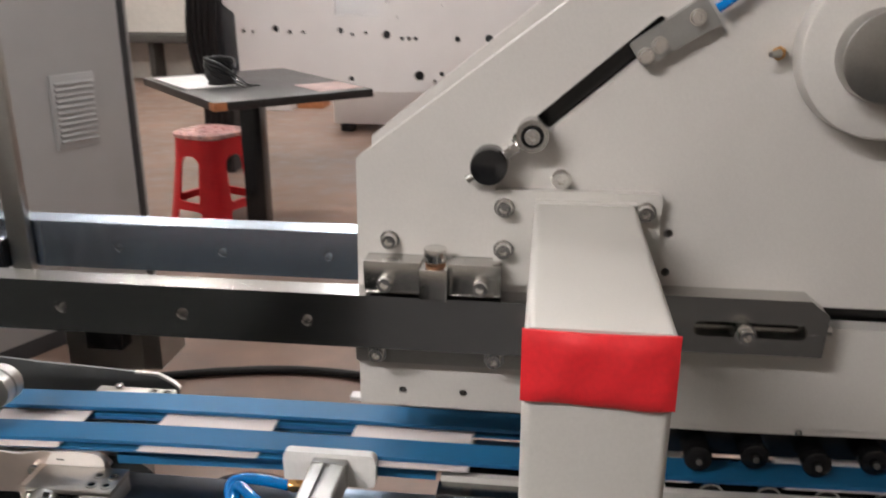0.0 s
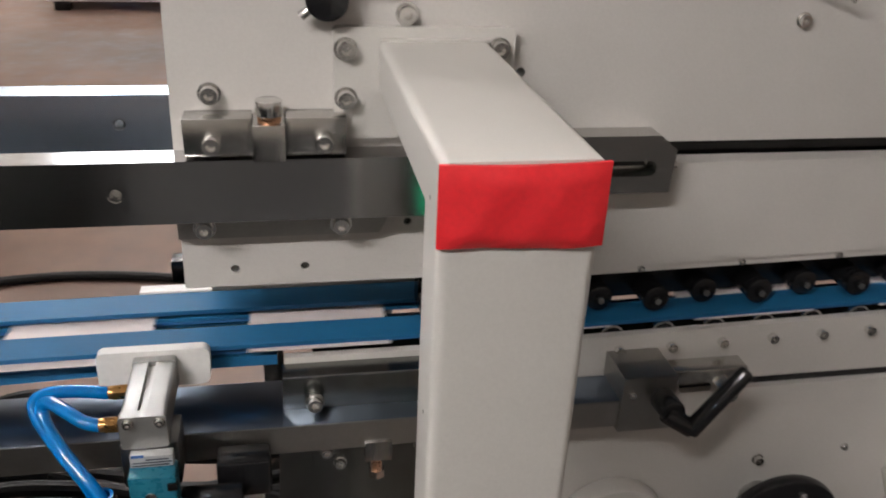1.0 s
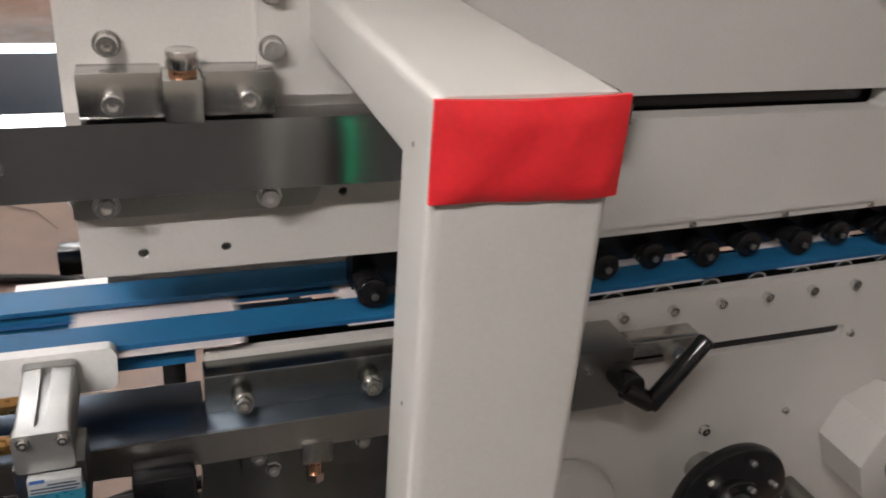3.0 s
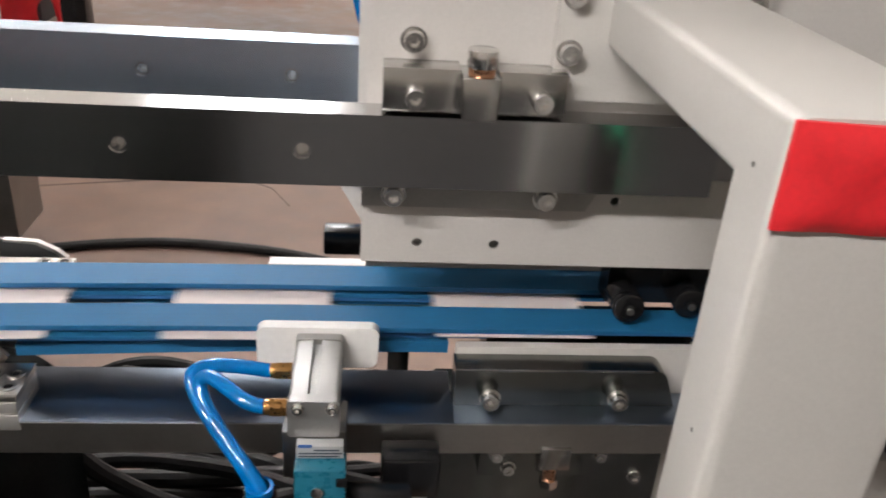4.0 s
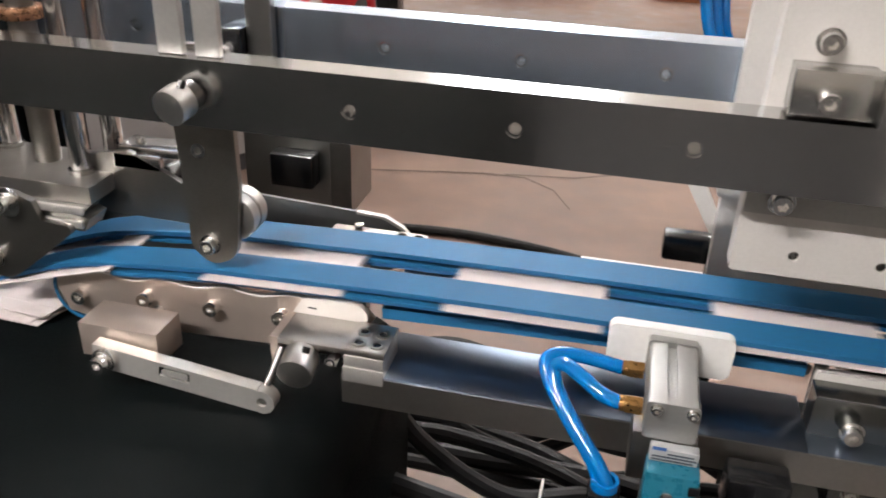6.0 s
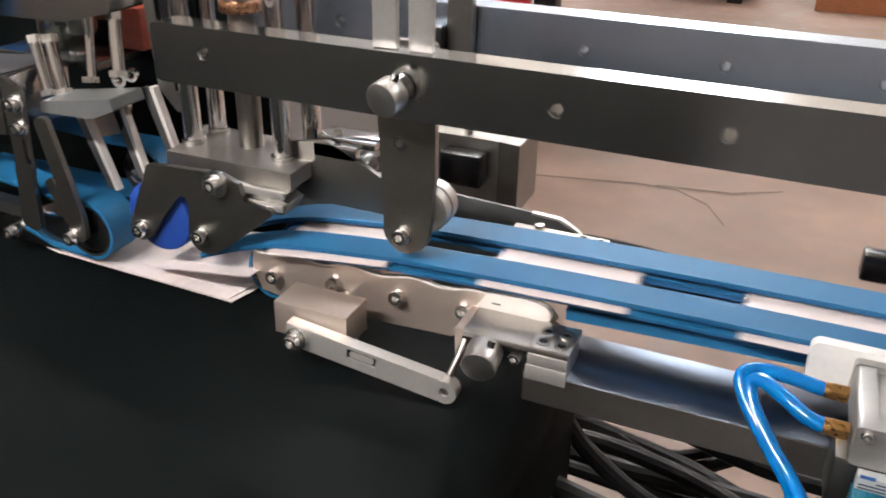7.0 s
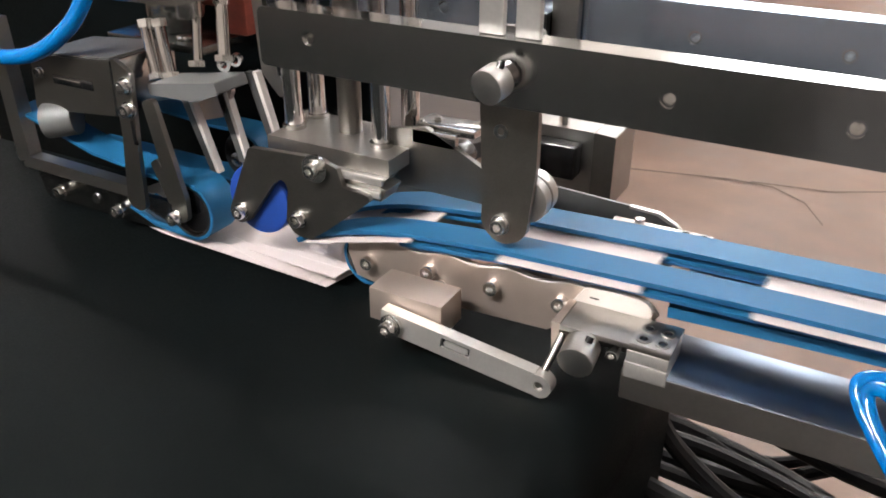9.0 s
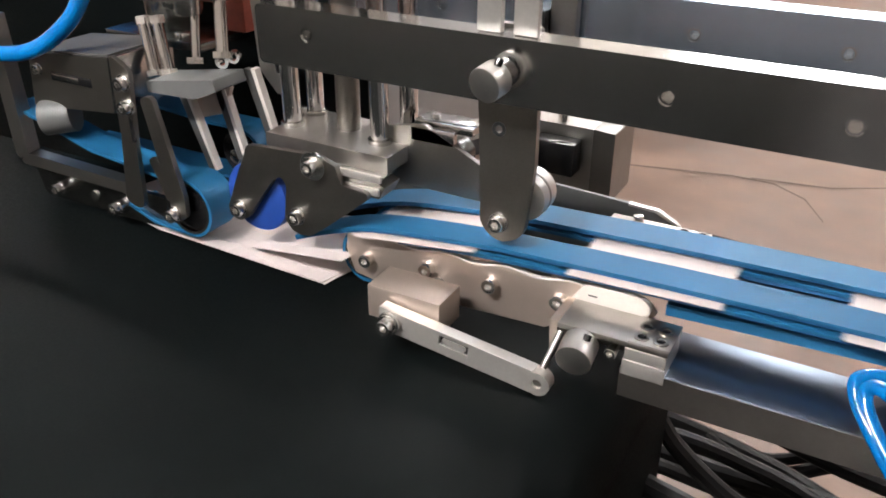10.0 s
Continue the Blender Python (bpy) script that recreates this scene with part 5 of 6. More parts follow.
def swing_arm():
    a = thing("swing_arm", (-0.4400, 0.80, 0.78), "dark grey swing arm hanging from the bar with a steel roller", "swing arm")
    part("plate", plate([(-0.4710, 0.958, 0.004), (-0.4635, 0.812, 0.006), (-0.4640, 0.788, 0.018), (-0.4470, 0.772, 0.020), (-0.4230, 0.783, 0.018), (-0.4165, 0.848, 0.02), (-0.4175, 0.958, 0.004)], 0.7995, 0.8060, 0, 0.0010), DARK, a)
    bolt(a, -0.4455, 0.7995, 0.7925, "m8", 1)
    part("roller", rod((-0.4285, 0.8065, 0.8150), (-0.4285, 0.833, 0.8150), 0.0200, 36, edge=0.0012), TURNED, a, "bright steel roller")
    part("roller_groove", ring((-0.4285, 0.818, 0.8150), (-0.4285, 0.8205, 0.8150), 0.0204, 0.0165, 36), DARK, a)
    part("roller", rod((-0.4470, 0.8065, 0.7905), (-0.4470, 0.831, 0.7905), 0.0140, 28, edge=0.001), BLACK, a, "black roller on the belt")
    part("nameplate_slot", ring((-0.4480, 0.7995, 0.8745), (-0.4480, 0.7980, 0.8745), 0.0062, 0.0030, 20), CHROME, a)
    k = thing("locking_knob", (-0.436, 0.76, 0.915), "turned steel locking knob on the bar", "knob")
    part("knob", rod((-0.4345, 0.762, 0.9285), (-0.4375, 0.746, 0.9255), 0.0135, 36, edge=0.001), TURNED, k)
    part("stem", rod((-0.4325, 0.772, 0.930), (-0.4345, 0.762, 0.9285), 0.0110, 28), BRUSHED, k)
    # black stub in place of the hole's shaded inside
    part("hole", rod((-0.4310, 0.754, 0.9385), (-0.4305, 0.757, 0.9435), 0.0030, 12), BLACK, k)
    # matching arm and carrier over the inner belt
    r = thing("inner_swing_arm", (-0.55, 0.862, 0.78), "dark grey swing arm over the inner belt with bright clip", "swing arm")
    part("plate", plate([(-0.615, 0.790, 0.004), (-0.600, 0.835, 0.004), (-0.545, 0.845, 0.006), (-0.490, 0.818, 0.004), (-0.47, 0.800, 0.004), (-0.47, 0.782, 0.01), (-0.585, 0.783, 0.004)], 0.8480, 0.8535, 0, 0.001), DARK, r)
    part("clip", box(-0.560, -0.500, 0.856, 0.885, 0.838, 0.846, 0.001), BRUSHED, r)
    part("clip", box(-0.560, -0.515, 0.848, 0.8555, 0.828, 0.842, 0.001), BRUSHED, r)
    part("roller", rod((-0.525, 0.854, 0.812), (-0.525, 0.886, 0.812), 0.014, 24, edge=0.001), BLACK, r)
    bolt(r, -0.545, 0.870, 0.846, "m4", 1, (radians(-90), 0, 0))


def pick_carriage():
    c = thing("pick_carriage", (-0.64, 0.85, 0.82), "steel carriage block that slides on chrome guide rods", "carriage")
    part("block", plate([(-0.700, 0.806, 0.001), (-0.700, 0.822, 0.001), (-0.563, 0.822, 0.001), (-0.563, 0.806, 0.001)], 0.812, 0.890, 0, 0.001), RAIL, c)
    part("slide", plate([(-0.628, 0.785, 0), (-0.628, 0.8055, 0), (-0.563, 0.8055, 0), (-0.568, 0.800, 0), (-0.560, 0.797, 0), (-0.566, 0.785, 0)], 0.802, 0.828, 0, 0.0006), DARK, c, "dovetail slide")
    part("slide_lip", box(-0.618, -0.5625, 0.7985, 0.802, 0.8015, 0.8085, 0.0008), STEP, c, "bright slide lip")
    part("slide_lip", box(-0.612, -0.5650, 0.7985, 0.802, 0.7885, 0.7955, 0.0008), STEP, c, "bright slide lip")
    for x, y in ((-0.690, 0.842), (-0.589, 0.842), (-0.690, 0.880), (-0.580, 0.880)):
        part("guide_rod", rod((x, y, 0.822), (x, y, 1.22), 0.0088, 24), CHROME, c, "chrome guide rod")
        part("collar", ring((x, y, 0.822), (x, y, 0.826), 0.0115, 0.0089, 24, 0.0008), GROUND, c)
    part("lead_screw", rod((-0.636, 0.860, 0.822), (-0.636, 0.860, 1.22), 0.0115, 20), DARK, c, "dark lead screw")
    for k in range(26):
        z = 0.965 + 0.010 * k
        part("thread", ring((-0.636, 0.860, z), (-0.636, 0.860, z + 0.004), 0.0128, 0.0112, 18), DARK, c)
    part("screw_nut", rod((-0.636, 0.860, 0.950), (-0.636, 0.860, 0.960), 0.019, 28, edge=0.001), COPPER, c, "coppery lead screw nut")
    p = thing("pick_plate", (-0.6540, 0.795, 0.74), "dark grey two-legged finger plate with socket screws", "finger plate")
    pts = [(-0.708, 0.814, 0.006), (-0.626, 0.819, 0.003), (-0.606, 0.812, 0.002), (-0.600, 0.795, 0.002), (-0.566, 0.792, 0.004), (-0.590, 0.772, 0.010), (-0.622, 0.746, 0.012), (-0.640, 0.733, 0.016), (-0.660, 0.732, 0.016),
           (-0.669, 0.746, 0.010), (-0.664, 0.782, 0.010), (-0.670, 0.7895, 0.010), (-0.680, 0.783, 0.008), (-0.697, 0.760, 0.004), (-0.716, 0.735, 0.010), (-0.730, 0.7275, 0.012), (-0.742, 0.738, 0.010), (-0.734, 0.757, 0.006)]
    part("plate", plate(pts, 0.7920, 0.7980, 0, 0.0010), DARK, p)
    bolt(p, -0.7245, 0.7920, 0.7435, "m8", 2)
    bolt(p, -0.6525, 0.7920, 0.7520, "m8", 2)
    ring_washer = ring((-0.6290, 0.792, 0.809), (-0.6290, 0.7885, 0.809), 0.0135, 0.004, 28, 0.0006)
    part("large_washer", ring_washer, BOLT, p)
    bolt(p, -0.6290, 0.7885, 0.809, "m8", 1)
    w = thing("feed_roller", (-0.70, 0.81, 0.725), "deep blue rubber feed wheel behind the finger plate", "wheel")
    part("tyre", rod((-0.708, 0.7985, 0.757), (-0.708, 0.822, 0.757), 0.0365, 40, edge=0.002), DEEP_BLUE, w)
    q = thing("press_roller", (-0.64, 0.81, 0.74), "black wheel that presses the belt down", "wheel")
    part("tyre", rod((-0.650, 0.7985, 0.757), (-0.650, 0.828, 0.757), 0.016, 28, edge=0.001), BLACK, q)
    v = thing("upright_flat", (-0.436, 0.785, 0.955), "pair of bright flat steel uprights standing on the bar", "uprights")
    for x0, x1 in ((-0.4605, -0.4410), (-0.4310, -0.4120)):
        part("flat", box(x0, x1, 0.779, 0.786, 0.9555, 1.20, 0.0008), STEP, v)
    part("rear_flat", box(-0.456, -0.432, 0.9125, 0.9225, 0.905, 1.2, 0.0008), GREY, v)
    part("head", box(-0.505, -0.405, 0.775, 0.92, 1.2, 1.22, 0.001), GROUND, v)
    s = thing("sensor_block", (-0.44, 0.92, 0.95), "small black block clamped on the far bar", "sensor")
    part("block", box(-0.478, -0.4565, 0.902, 0.9245, 0.912, 0.946, 0.002), BLACK, s)
    part("screw", rod((-0.466, 0.902, 0.930), (-0.466, 0.897, 0.930), 0.005, 14), BOLT, s)


def far_carrier():
    m = thing("drive_motor", (-0.565, 1.38, 0.56), "grey square drive motor with a black terminal box", "motor")
    part("housing", plate([(-0.680, 0.568, 0.002), (-0.680, 0.684, 0.002), (-0.545, 0.684, 0.002), (-0.545, 0.568, 0.002)], 1.335, 1.44, 0, 0.002), GREY, m)
    part("terminal_box", box(-0.625, -0.560, 1.300, 1.3345, 0.618, 0.668, 0.003), BLACK, m)
    part("side_cap", plate([(-0.5445, 0.568, 0), (-0.5445, 0.684, 0), (-0.512, 0.682, 0.003), (-0.512, 0.570, 0.003)], 1.335, 1.43, 0, 0.001), DARK, m)
    part("bolt_head", rod((-0.595, 1.345, 0.684), (-0.595, 1.345, 0.698), 0.008, 6), BOLT, m)
    part("bolt_neck", rod((-0.595, 1.345, 0.698), (-0.595, 1.345, 0.712), 0.004, 10), BOLT, m)
    part("pedestal", box(-0.66, -0.60, 1.36, 1.43, 0.0, 0.568, 0.004), DARK, m)
    t = thing("inner_shoe", (-0.55, 1.05, 0.0), "grey steel shoe on the far side of the belts", "shoe")
    part("plate", plate([(-0.80, 0.620, 0.004), (-0.80, 0.740, 0.006), (-0.54, 0.7225, 0.03), (-0.400, 0.7165, 0.03), (-0.364, 0.7120, 0.02), (-0.345, 0.697, 0.012), (-0.350, 0.655, 0.012), (-0.42, 0.630, 0.02)], 1.050, 1.054, 0, 0.0005), MATT_PLATE, t)
    part("rim", plate([(-0.405, 0.7172), (-0.372, 0.7155), (-0.352, 0.7055), (-0.343, 0.6965), (-0.346, 0.6950), (-0.355, 0.7030), (-0.374, 0.7125), (-0.405, 0.7145)], 1.048, 1.0545, 0.001), STEP, t, "bright rim round the curved end")
    part("stem", box(-0.72, -0.62, 1.052, 1.10, 0.05, 0.63, 0.003), DARK, t)
    part("foot", box(-0.76, -0.58, 1.02, 1.16, 0.0, 0.05, 0.003), DARK, t)
    u = thing("inner_mount", (-0.34, 0.95, 0.0), "bright steel mount with sunk screws behind the inner belt", "mount")
    part("shelf", box(-0.390, -0.296, 0.9285, 0.9440, 0.7485, 0.7535, 0.0008), RAIL, u)
    for x in (-0.3200, -0.3035):
        part("socket", ring((x, 0.9345, 0.7540), (x, 0.9345, 0.7552), 0.0068, 0.0040, 20), DARK, u)
        # black disc paints the socket's shaded bottom
        part("recess", rod((x, 0.9345, 0.7540), (x, 0.9345, 0.7545), 0.0040, 14), BLACK, u)
    part("screw", rod((-0.365, 0.9400, 0.7540), (-0.365, 0.9400, 0.7580), 0.0050, 18, edge=0.001), BOLT, u)
    part("post", box(-0.385, -0.355, 0.930, 0.943, 0.0, 0.7485, 0.001), DARK, u)


roller_shoe()
swing_arm()
pick_carriage()
far_carrier()


# ---- the feeder head ----
def feeder():
    s = thing("feeder_stand", (-0.95, 0.79, 0.70), "dark steel feeder side frame with socket screws", "frame")
    part("upright", plate([(-1.05, 0.733, 0.006), (-1.055, 0.90, 0), (-1.035, 0.90, 0), (-1.028, 0.745, 0.004)], 0.783, 0.799, 0, 0.001), GREY, s)
    part("lower_rail", plate([(-1.05, 0.731, 0.004), (-1.03, 0.745, 0.002), (-0.875, 0.742, 0.002), (-0.872, 0.729, 0.002)], 0.783, 0.799, 0, 0.001), GREY, s)
    part("skirt", plate([(-1.03, 0.690, 0.01), (-1.04, 0.728, 0.004), (-0.83, 0.728, 0.004), (-0.84, 0.690, 0.012)], 0.796, 0.802, 0, 0.001), OILED, s)
    for x, z in ((-0.990, 0.7085), (-0.8990, 0.7055)):
        part("spacer", rod((x, 0.796, z), (x, 0.787, z), 0.0075, 20), BOLT, s)
        bolt(s, x, 0.787, z, "m8", 2)
    part("plug", rod((-0.945, 0.796, 0.7065), (-0.945, 0.794, 0.7065), 0.006, 18), BOLT, s)
    a = thing("feeder_bracket", (-0.855, 0.785, 0.72), "upright dark steel feeder arm held by two socket screws", "arm")
    part("arm", plate([(-0.860, 0.884, 0.003), (-0.862, 0.800, 0.006), (-0.872, 0.724, 0.010), (-0.846, 0.716, 0.010), (-0.843, 0.790, 0.01), (-0.836, 0.870, 0.006)], 0.778, 0.7835, 0, 0.001), DARK, a)
    bolt(a, -0.8445, 0.778, 0.8570, "m8", 2)
    bolt(a, -0.8450, 0.778, 0.8325, "m8", 2)
    # black inlay stands for the shade in the arm's slot
    part("slot", box(-0.847, -0.842, 0.7775, 0.780, 0.795, 0.822, 0.001), BLACK, a)
    l = thing("pulley_arm", (-0.80, 0.785, 0.72), "slim dark steel arm that carries the feeder pulley", "arm")
    part("arm", plate([(-0.827, 0.845, 0.006), (-0.811, 0.848, 0.006), (-0.786, 0.745, 0.006), (-0.787, 0.720, 0.010), (-0.808, 0.718, 0.010), (-0.807, 0.745, 0.006)], 0.7780, 0.7840, 0, 0.001), DARK, l)
    part("strut", plate([(-0.836, 0.775, 0.003), (-0.826, 0.782, 0.003), (-0.805, 0.738, 0.003), (-0.818, 0.732, 0.003)], 0.785, 0.790, 0, 0.0008), DARK, l)
    bolt(l, -0.8035, 0.7780, 0.7235, "m8", 2)
    p = thing("feeder_pulley", (-0.80, 0.80, 0.695), "black feeder pulley with a bright rim under the blue belt", "pulley")
    part("core", rod((-0.797, 0.7925, 0.7265), (-0.797, 0.828, 0.7265), 0.0255, 36, edge=0.002), BLACK, p)
    part("rim", ring((-0.797, 0.7905, 0.7265), (-0.797, 0.8285, 0.7265), 0.0290, 0.0262, 40, 0.0005), CHROME, p)
    b = thing("feeder_belt", (-0.90, 0.81, 0.69), "blue feeder belt running over its pulley", "conveyor belt", "conveyor belts")
    path = [(-1.05, 0.7965), (-0.93, 0.765), (-0.83, 0.7545)] + arc(-0.797, 0.7265, 0.0308, 105, -90, 18) + [(-0.850, 0.6985), (-0.885, 0.712)]
    part("belt", ribbon(path, 0.7905, 0.8285, 0.0034), BLUE, b)
    b2 = thing("feeder_belt", (-0.86, 0.90, 0.72), "blue feeder belt on the inner side", "conveyor belt", "conveyor belts")
    part("belt", ribbon([(-1.05, 0.80), (-0.84, 0.785)] + arc(-0.80, 0.755, 0.0305, 95, -90, 14) + [(-1.05, 0.725)], 0.880, 0.915, 0.0034), BLUE, b2)
    part("core", rod((-0.80, 0.884, 0.755), (-0.80, 0.912, 0.755), 0.028, 28, edge=0.002), BLACK, b2)
    part("hub", rod((-0.80, 0.872, 0.755), (-0.80, 0.884, 0.755), 0.008, 20, edge=0.001), BOLT, b2)
    k = thing("feeder_block", (-0.93, 0.80, 0.81), "machined steel feeder block with a pale strip down the right side", "block")
    part("block", plate([(-1.00, 0.806, 0.002), (-0.992, 0.866, 0.002), (-0.872, 0.876, 0.001), (-0.876, 0.818, 0.001)], 0.786, 0.870, 0, 0.001), DARK, k)
    # added matt sheet keeps mirrored blue off the block's oily dark top
    part("top_cover", plate([(-0.990, 0.8665), (-0.990, 0.8688), (-0.8735, 0.8785), (-0.8735, 0.8762)], 0.788, 0.869, 0, 0.0004), CASTING, k, "added matt sheet for the oily dark top")
    part("edge", plate([(-0.8755, 0.8185), (-0.8715, 0.876), (-0.8675, 0.876), (-0.8715, 0.8185)], 0.7855, 0.870, 0.0004, 0.0003), BRUSHED, k)
    part("drum", rod((-0.985, 0.783, 0.795), (-0.955, 0.800, 0.800), 0.019, 28, edge=0.001), MATT_PLATE, k)
    bolt(k, -0.9800, 0.786, 0.850, "m6", 1)
    # black inlay paints the shaded slot in the block
    part("slot", box(-0.962, -0.902, 0.7852, 0.789, 0.8405, 0.8500, 0.0005), BLACK, k)
    part("slot_insert", box(-0.960, -0.920, 0.7846, 0.7851, 0.8420, 0.8480, 0.0002), BRUSHED, k, "bright strip in the slot")
    part("plate", box(-0.97, -0.83, 0.872, 0.95, 0.866, 0.8755, 0.001), OILED, k)
    part("cap_screw", rod((-0.865, 0.885, 0.8755), (-0.865, 0.885, 0.882), 0.009, 20, edge=0.001), BOLT, k)
    part("housing", rod((-0.915, 0.92, 0.8755), (-0.915, 0.92, 0.925), 0.028, 28, edge=0.002), OILED, k)
    # the flat yoke that ties the inner fingers together, and its adjusting screws
    y = thing("finger_yoke", (-0.79, 0.83, 0.82), "flat dark steel yoke with upright adjusting screws", "yoke")
    part("yoke", plate([(-0.838, 0.843, 0.003), (-0.838, 0.854, 0.002), (-0.750, 0.868, 0.002), (-0.746, 0.857, 0.002), (-0.775, 0.845, 0.002)], 0.800, 0.845, 0, 0.001), MATT_PLATE, y)
    part("web", plate([(-0.828, 0.846), (-0.770, 0.846), (-0.785, 0.815), (-0.818, 0.805)], 0.846, 0.852, 0.002), TAN, y)
    for x0, yy, z0, x1, z1 in ((-0.852, 0.826, 0.851, -0.871, 0.905), (-0.841, 0.834, 0.851, -0.860, 0.905), (-0.804, 0.838, 0.868, -0.810, 0.912), (-0.760, 0.830, 0.882, -0.767, 0.940)):
        u = Vector((x1 - x0, 0.012, z1 - z0)).normalized()
        o = Vector((x0, yy, z0))
        part("adjusting_screw", rod(o, o + u * 0.060, 0.0062 if yy < 0.836 else 0.0045, 16), CHROME, y, "chromed adjusting screw")
        part("lock_nut", rod(o - u * 0.001, o + u * 0.005, 0.0098, 6), BOLT, y)
        part("lock_nut", rod(o + u * 0.052, o + u * 0.060, 0.0085, 6), BOLT, y)
    part("chain_link", ring((-0.776, 0.850, 0.872), (-0.774, 0.842, 0.872), 0.0075, 0.0038, 18), BOLT, y)
    part("chain_link", ring((-0.762, 0.850, 0.878), (-0.760, 0.844, 0.878), 0.0065, 0.0034, 18), BOLT, y)
    g = thing("upper_yoke", (-0.80, 0.85, 0.925), "thick ground steel bridge over the adjusting screws", "bridge")
    part("bridge", plate([(-0.885, 0.930, 0.004), (-0.880, 0.952, 0.004), (-0.745, 0.962, 0.004), (-0.742, 0.946, 0.004), (-0.80, 0.932, 0.004)], 0.812, 0.870, 0, 0.001), GROUND, g)
    part("boss", rod((-0.822, 0.838, 0.922), (-0.822, 0.838, 0.962), 0.0145, 32, edge=0.002), GROUND, g, "bright turned boss")
    part("boss", rod((-0.800, 0.832, 0.918), (-0.800, 0.832, 0.962), 0.013, 28, edge=0.002), GROUND, g, "bright turned boss")
    for x0, z0, x1, z1, y0 in ((-0.826, 0.834, -0.795, 0.753, 0.838), (-0.784, 0.850, -0.760, 0.768, 0.846), (-0.742, 0.862, -0.720, 0.795, 0.850)):
        n = thing("feeder_finger", (x1, 0.85, z1), "slanting dark feeder finger with a pale strip down its right side", "finger", "feeder fingers")
        part("finger", plate([(x0 - 0.013, z0 + 0.004), (x0 - 0.002, z0 + 0.004), (x1 - 0.002, z1), (x1 - 0.011, z1)], y0, y0 + 0.008, 0.001, 0.0006), CASTING, n)
        part("edge", plate([(x0 - 0.002, z0 + 0.006), (x0 + 0.003, z0 + 0.006), (x1 + 0.002, z1), (x1 - 0.002, z1)], y0 - 0.001, y0 + 0.0075, 0.0005, 0.0004), NOSE, n, "pale strip down the right side")
    pnl = thing("bent_side_panel", (-0.72, 0.84, 0.83), "bent pale steel side panel at the end of the bar", "panel")
    part("panel", plate([(-0.742, 1.02, 0), (-0.728, 1.02, 0), (-0.722, 0.885, 0.01), (-0.700, 0.852, 0.004), (-0.712, 0.846, 0.004), (-0.732, 0.868, 0.01)], 0.850, 0.868, 0, 0.001), GREY, pnl)
    part("black_gasket", plate([(-0.726, 1.02), (-0.706, 1.02), (-0.700, 0.875), (-0.712, 0.866)], 0.850, 0.890, 0.002), BLACK, pnl)
    part("pin", rod((-0.700, 0.86, 0.802), (-0.697, 0.86, 0.835), 0.0028, 10), BOLT, pnl)
    part("pin", rod((-0.692, 0.86, 0.802), (-0.689, 0.86, 0.835), 0.0028, 10), BOLT, pnl)
    h = thing("feeder_hose", (-0.95, 0.76, 0.88), "thick blue air hose curving over the feeder head", "hose")
    part("hose", sweep([(-1.14, 0.77, 0.870), (-1.03, 0.765, 0.866), (-0.96, 0.768, 0.876), (-0.915, 0.78, 0.905), (-0.895, 0.79, 0.935), (-0.888, 0.80, 0.965)], 0.0085, 14), HOSE, h)
    part("socket", rod((-0.892, 0.797, 0.948), (-0.880, 0.806, 0.990), 0.0155, 20, edge=0.002), BLACK, h, "black hose socket")
    part("hose", sweep([(-1.14, 0.82, 0.95), (-1.05, 0.80, 0.925), (-0.99, 0.80, 0.945), (-0.96, 0.81, 1.0)], 0.0085, 14), HOSE, h)
    r = thing("feeder_motor", (-0.93, 0.95, 0.88), "reddish brown motor body deep in the feeder", "motor")
    part("body", rod((-1.02, 0.97, 0.94), (-0.86, 0.97, 0.94), 0.045, 28, edge=0.004), RUST, r)
    part("terminal", box(-0.83, -0.79, 0.90, 0.97, 0.885, 0.93, 0.004), RUST, r)
    e = thing("feeder_backplate", (-0.95, 1.05, 0.70), "dark machine panel behind the feeder head", "panel")
    part("panel", box(-1.45, -0.72, 1.02, 1.035, 0.30, 1.35, 0.002), MAT, e)
    part("blue_door", box(-1.42, -1.08, 1.0, 1.019, 0.90, 1.3, 0.002), BLUE_PANEL, e)


feeder()


# ---- feed table, cables under the machine ----
def feed_table():
    t = thing("feed_table", (-1.0, 0.4, 0.0), "wide matt black feed table with a rounded end", "table")
    z = 0.6815
    path = [(-2.2, z), (-0.60, z), (-0.40, z)] + arc(-0.36, z - 0.055, 0.055, 88, 0, 12) + [(-0.305, 0.30)]
    part("belt", ribbon(path, -0.45, 0.905, 0.004), MAT, t, "matt black rubber surface")
    part("bed", box(-2.2, -0.38, -0.44, 0.92, 0.56, 0.675, 0.002), TRIM, t)
    for x in (-2.1, -0.5):
        for y in (-0.38, 0.86):
            part("leg", box(x - 0.03, x + 0.03, y - 0.03, y + 0.03, 0, 0.56, 0.002), TRIM, t)


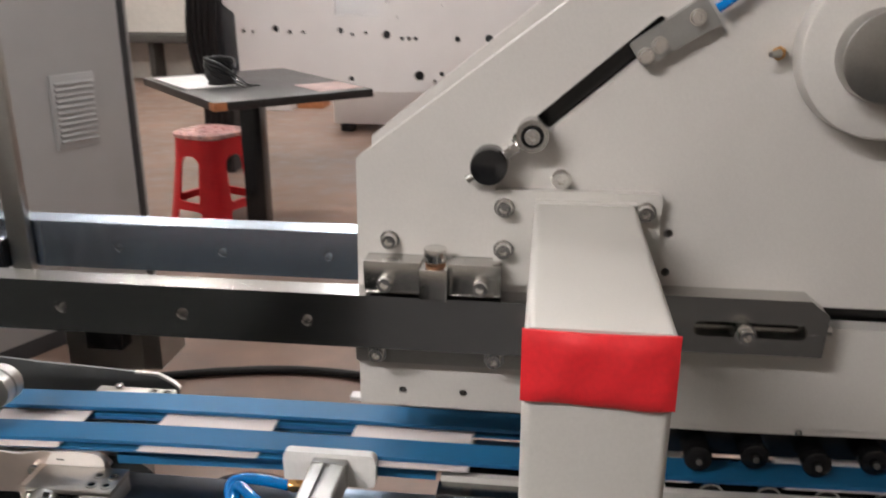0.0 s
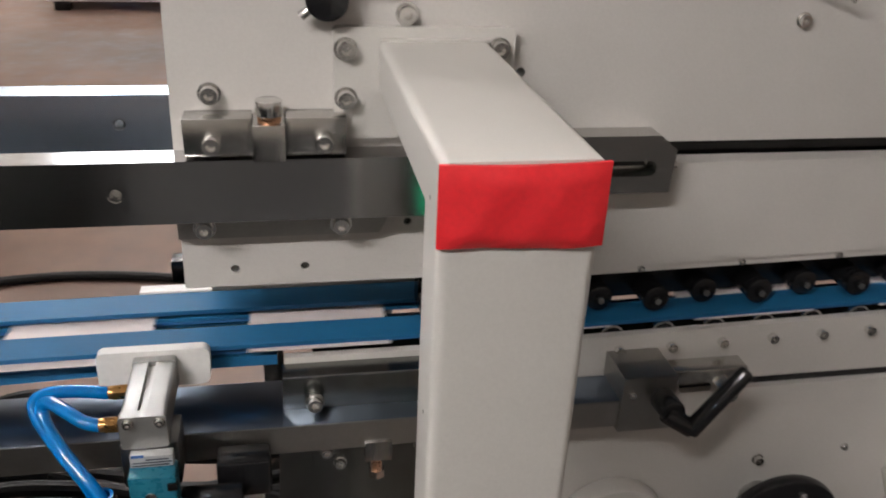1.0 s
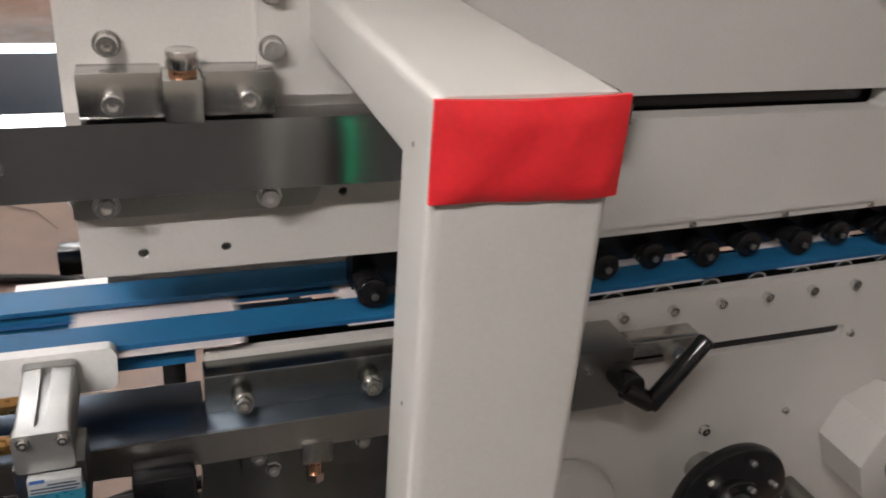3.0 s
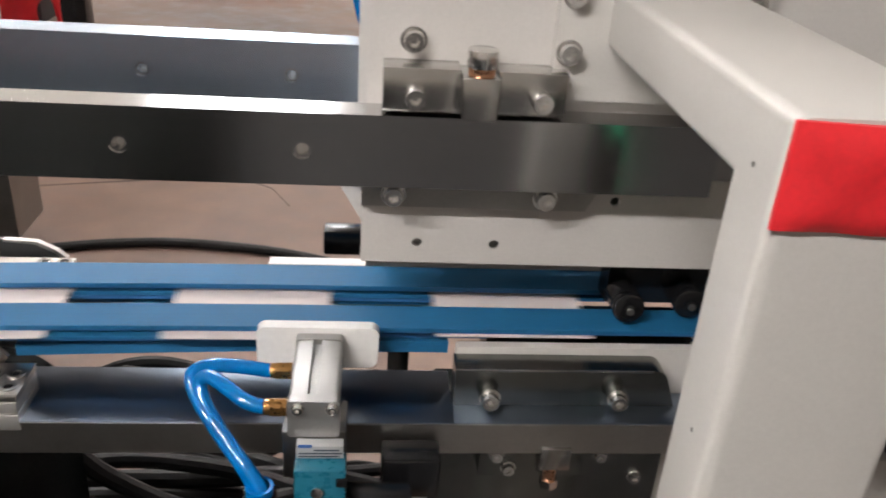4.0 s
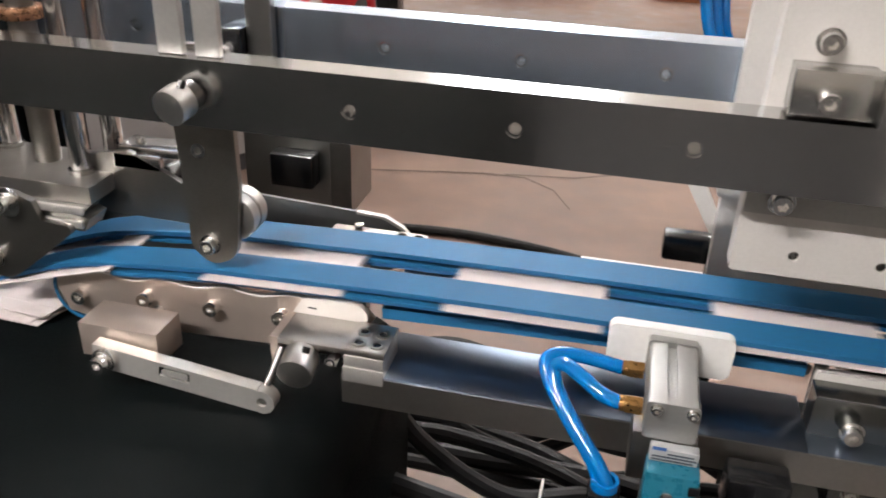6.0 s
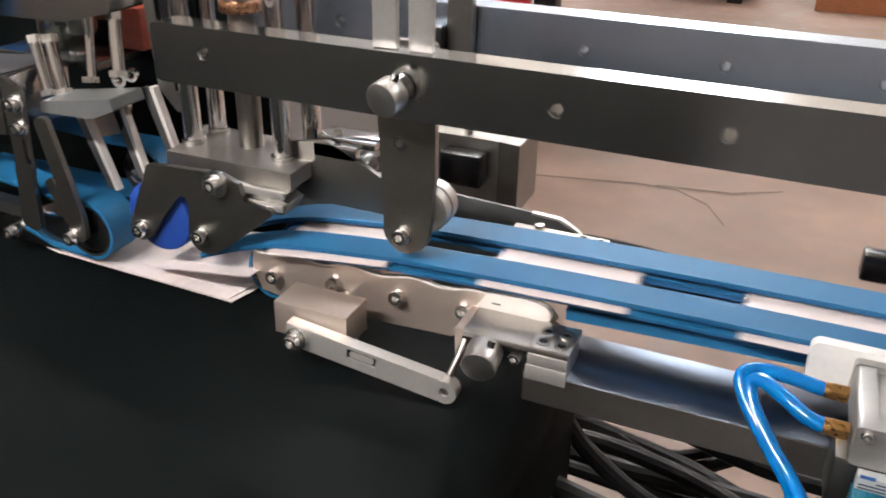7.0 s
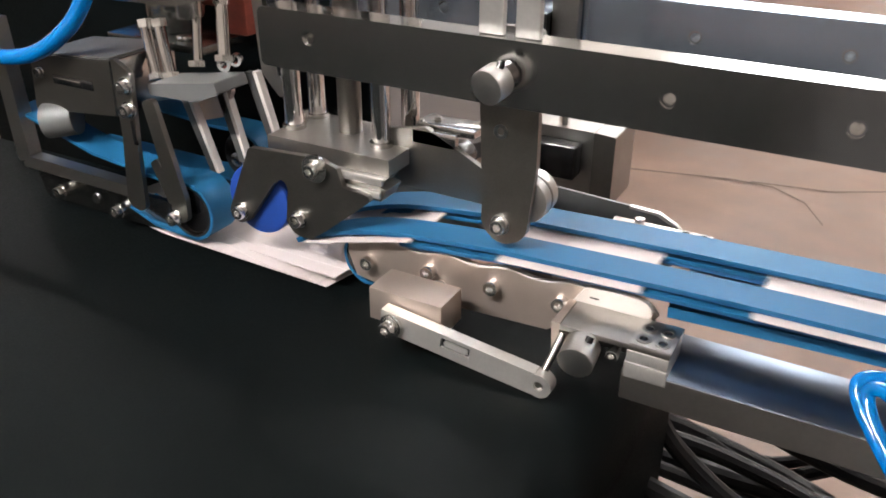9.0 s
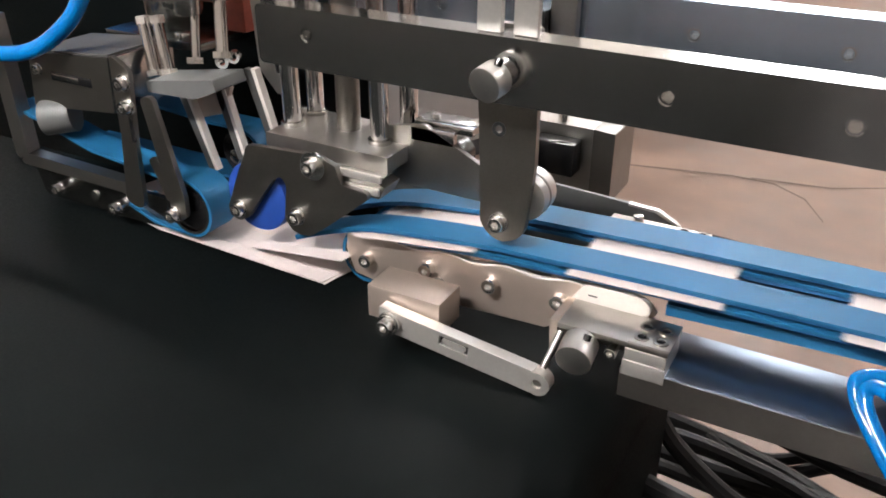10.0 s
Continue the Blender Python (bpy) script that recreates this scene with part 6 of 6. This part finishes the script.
def cable_tray():
    c = thing("cable_bundle", (-0.15, 1.0, 0.2), "tangle of thick black cables under the belts", "cables")
    rnd = random.Random(11)
    for k in range(24):
        y = 0.84 + 0.019 * k
        z = 0.27 + 0.17 * rnd.random()
        pts = [(-0.62 + 0.05 * rnd.random(), y + 0.1, 0.10 + 0.2 * rnd.random())]
        for j in range(5):
            pts.append((-0.42 + 0.17 * j + 0.05 * rnd.random(), y + 0.10 * (rnd.random() - 0.5), z + 0.10 * (rnd.random() - 0.5) - 0.015 * j))
        pts.append((0.55, y, 0.08))
        part("cable", sweep(pts, 0.008 + 0.006 * rnd.random(), 10), CABLE, c)
    part("cable", sweep([(-0.33, 0.90, 0.60), (-0.29, 0.92, 0.52), (-0.20, 0.95, 0.44), (-0.10, 1.02, 0.40), (0.02, 1.10, 0.30)], 0.010, 10), CABLE, c)
    part("cable", sweep([(-0.34, 0.86, 0.52), (-0.22, 0.85, 0.505), (-0.10, 0.86, 0.47), (0.0, 0.88, 0.46), (0.12, 0.90, 0.40)], 0.012, 10), CABLE, c)
    part("tie", box(-0.165, -0.162, 0.945, 0.985, 0.405, 0.445, 0.002), POM, c, "white cable tie")
    t = thing("cable_trough", (-0.1, 1.0, 0.0), "brown folded steel trough under the cables", "trough")
    part("trough", box(-0.40, -0.22, 0.80, 1.02, 0.30, 0.33, 0.002), SKIRT, t)
    part("stand", box(-0.36, -0.30, 0.86, 0.96, 0.0, 0.30, 0.002), SKIRT, t)
    b = thing("black_box", (0.0, 0.98, 0.3), "dark equipment box low under the machine", "box")
    part("box", box(0.06, 0.24, 0.90, 1.20, 0.0, 0.46, 0.006), MAT, b)


feed_table()
cable_tray()


# ---- cartons on their way ----
PITCH = 0.2085
LENGTH, DEPTH = 0.124, 0.100
STEPS = [(0.0, -0.146), (0.5, 0.2045), (1.5, 0.890), (2.2, 1.388), (3.5, 2.2895), (4.0, 2.6455), (4.5, 3.0025), (5.0, 3.3585), (6.3, 4.254), (6.5, 4.3995), (7.5, 5.1085), (9.0, 6.143), (10.0, 6.8325)]
CARTONS = []
STACK_X, STACK_Y, STACK_Z = -0.6240, 0.7880, 0.6865
SKEW = -12.0    # the stacked blanks lie askew


def resting(n):
    """Middle of the n-th blank of the stack, its near corner on the stack's edge."""
    c, s = math.cos(radians(SKEW)), math.sin(radians(SKEW))
    x, y = -LENGTH / 2, DEPTH / 2
    return STACK_X - 0.0066 * n + c * x - s * y, STACK_Y + 0.0001 * n + s * x + c * y, STACK_Z + 0.00010 * n


def travelled(t):
    for (a, p), (b, q) in zip(STEPS, STEPS[1:]):
        if t <= b:
            return p + (q - p) * (t - a) / (b - a)
    return STEPS[-1][1]


def cartons():
    b = bmesh.new()
    bmesh.ops.create_cube(b, size=1, matrix=Matrix.Diagonal((LENGTH, DEPTH, 0.0011, 1)))
    bevel(b, 0.0003, 1)
    box(-LENGTH / 2, LENGTH / 2, -DEPTH / 2 + 0.0170, -DEPTH / 2 + 0.0195, 0.0005, 0.0008, 0, bm=b)
    me = mesh_of("carton", b, CARD)
    # the train of cartons: the first ones are on the belts already, the others still lie in the shingled stack
    for i in range(-7, 44):
        c = new("carton", me)
        tagged(c, "flat folded white carton blank on the blue belts", "carton", "carton blanks")
        CARTONS.append((i, c))
    pile = thing("carton_stack", (-0.72, 0.84, 0.684), "shingled stack of flat white cartons on the black table", "carton stack")
    for k in range(34):
        x, y, z = resting(k)
        b = box(-LENGTH / 2, LENGTH / 2, -DEPTH / 2, DEPTH / 2, -0.0008, -0.0001, 0)
        box(-LENGTH / 2, LENGTH / 2, -DEPTH / 2 + 0.0170, -DEPTH / 2 + 0.0195, -0.0001, 0.0002, 0, bm=b)
        bmesh.ops.transform(b, verts=b.verts, matrix=Matrix.Translation((x, y, z)) @ Matrix.Rotation(radians(SKEW), 4, "Z"))
        part("sheet", b, CARD, pile, smooth=False)



cartons()


def lie(front):
    """Place and tilt of a carton whose leading edge has come to this x in the nip."""
    a, b = nip(front - LENGTH), nip(front)
    return front - LENGTH / 2, (a + b) / 4 + nip(front - LENGTH / 2) / 2, -math.degrees(math.atan2(b - a, LENGTH))


def motions():
    stop, enter = 1.55, -0.585
    for i, c in CARTONS:
        rows = []
        for k in range(0, 101):
            t = k / 10
            front = travelled(t) - i * PITCH
            y, skew = 0.841, 0.0
            if front >= stop:
                x, z, tilt = lie(stop)
            elif front >= enter:
                x, z, tilt = lie(front)
            elif front >= enter - PITCH:
                f = (front - enter + PITCH) / PITCH
                x1, z1, tilt1 = lie(enter)
                x0, y0, z0 = resting(0)
                x, z, tilt = x0 + (x1 - x0) * f, z0 + 0.0006 + (z1 - z0) * f ** 1.3, tilt1 * f
                y = y0 + (0.841 - y0) * f
                skew = SKEW * (1 - f)
            else:
                n = min((enter - PITCH - front) / PITCH, 33.0)
                x, y, z = resting(n)
                z, tilt, skew = z + 0.0006, 0.0, SKEW
            y += 0.0085 * max(0.0, min(1.0, (x + 0.02) / 0.12))
            rows.append((t, pose(x, y + 0.0006 * math.sin(i * 2.4), z, 0, tilt, skew)))
        keep = [rows[0]]
        for a, b, d in zip(rows, rows[1:], rows[2:]):
            steady = (b[1].translation * 2 - a[1].translation - d[1].translation).length < 1e-5
            if not steady:
                keep.append(b)
        keep.append(rows[-1])
        walk(c, keep)


motions()
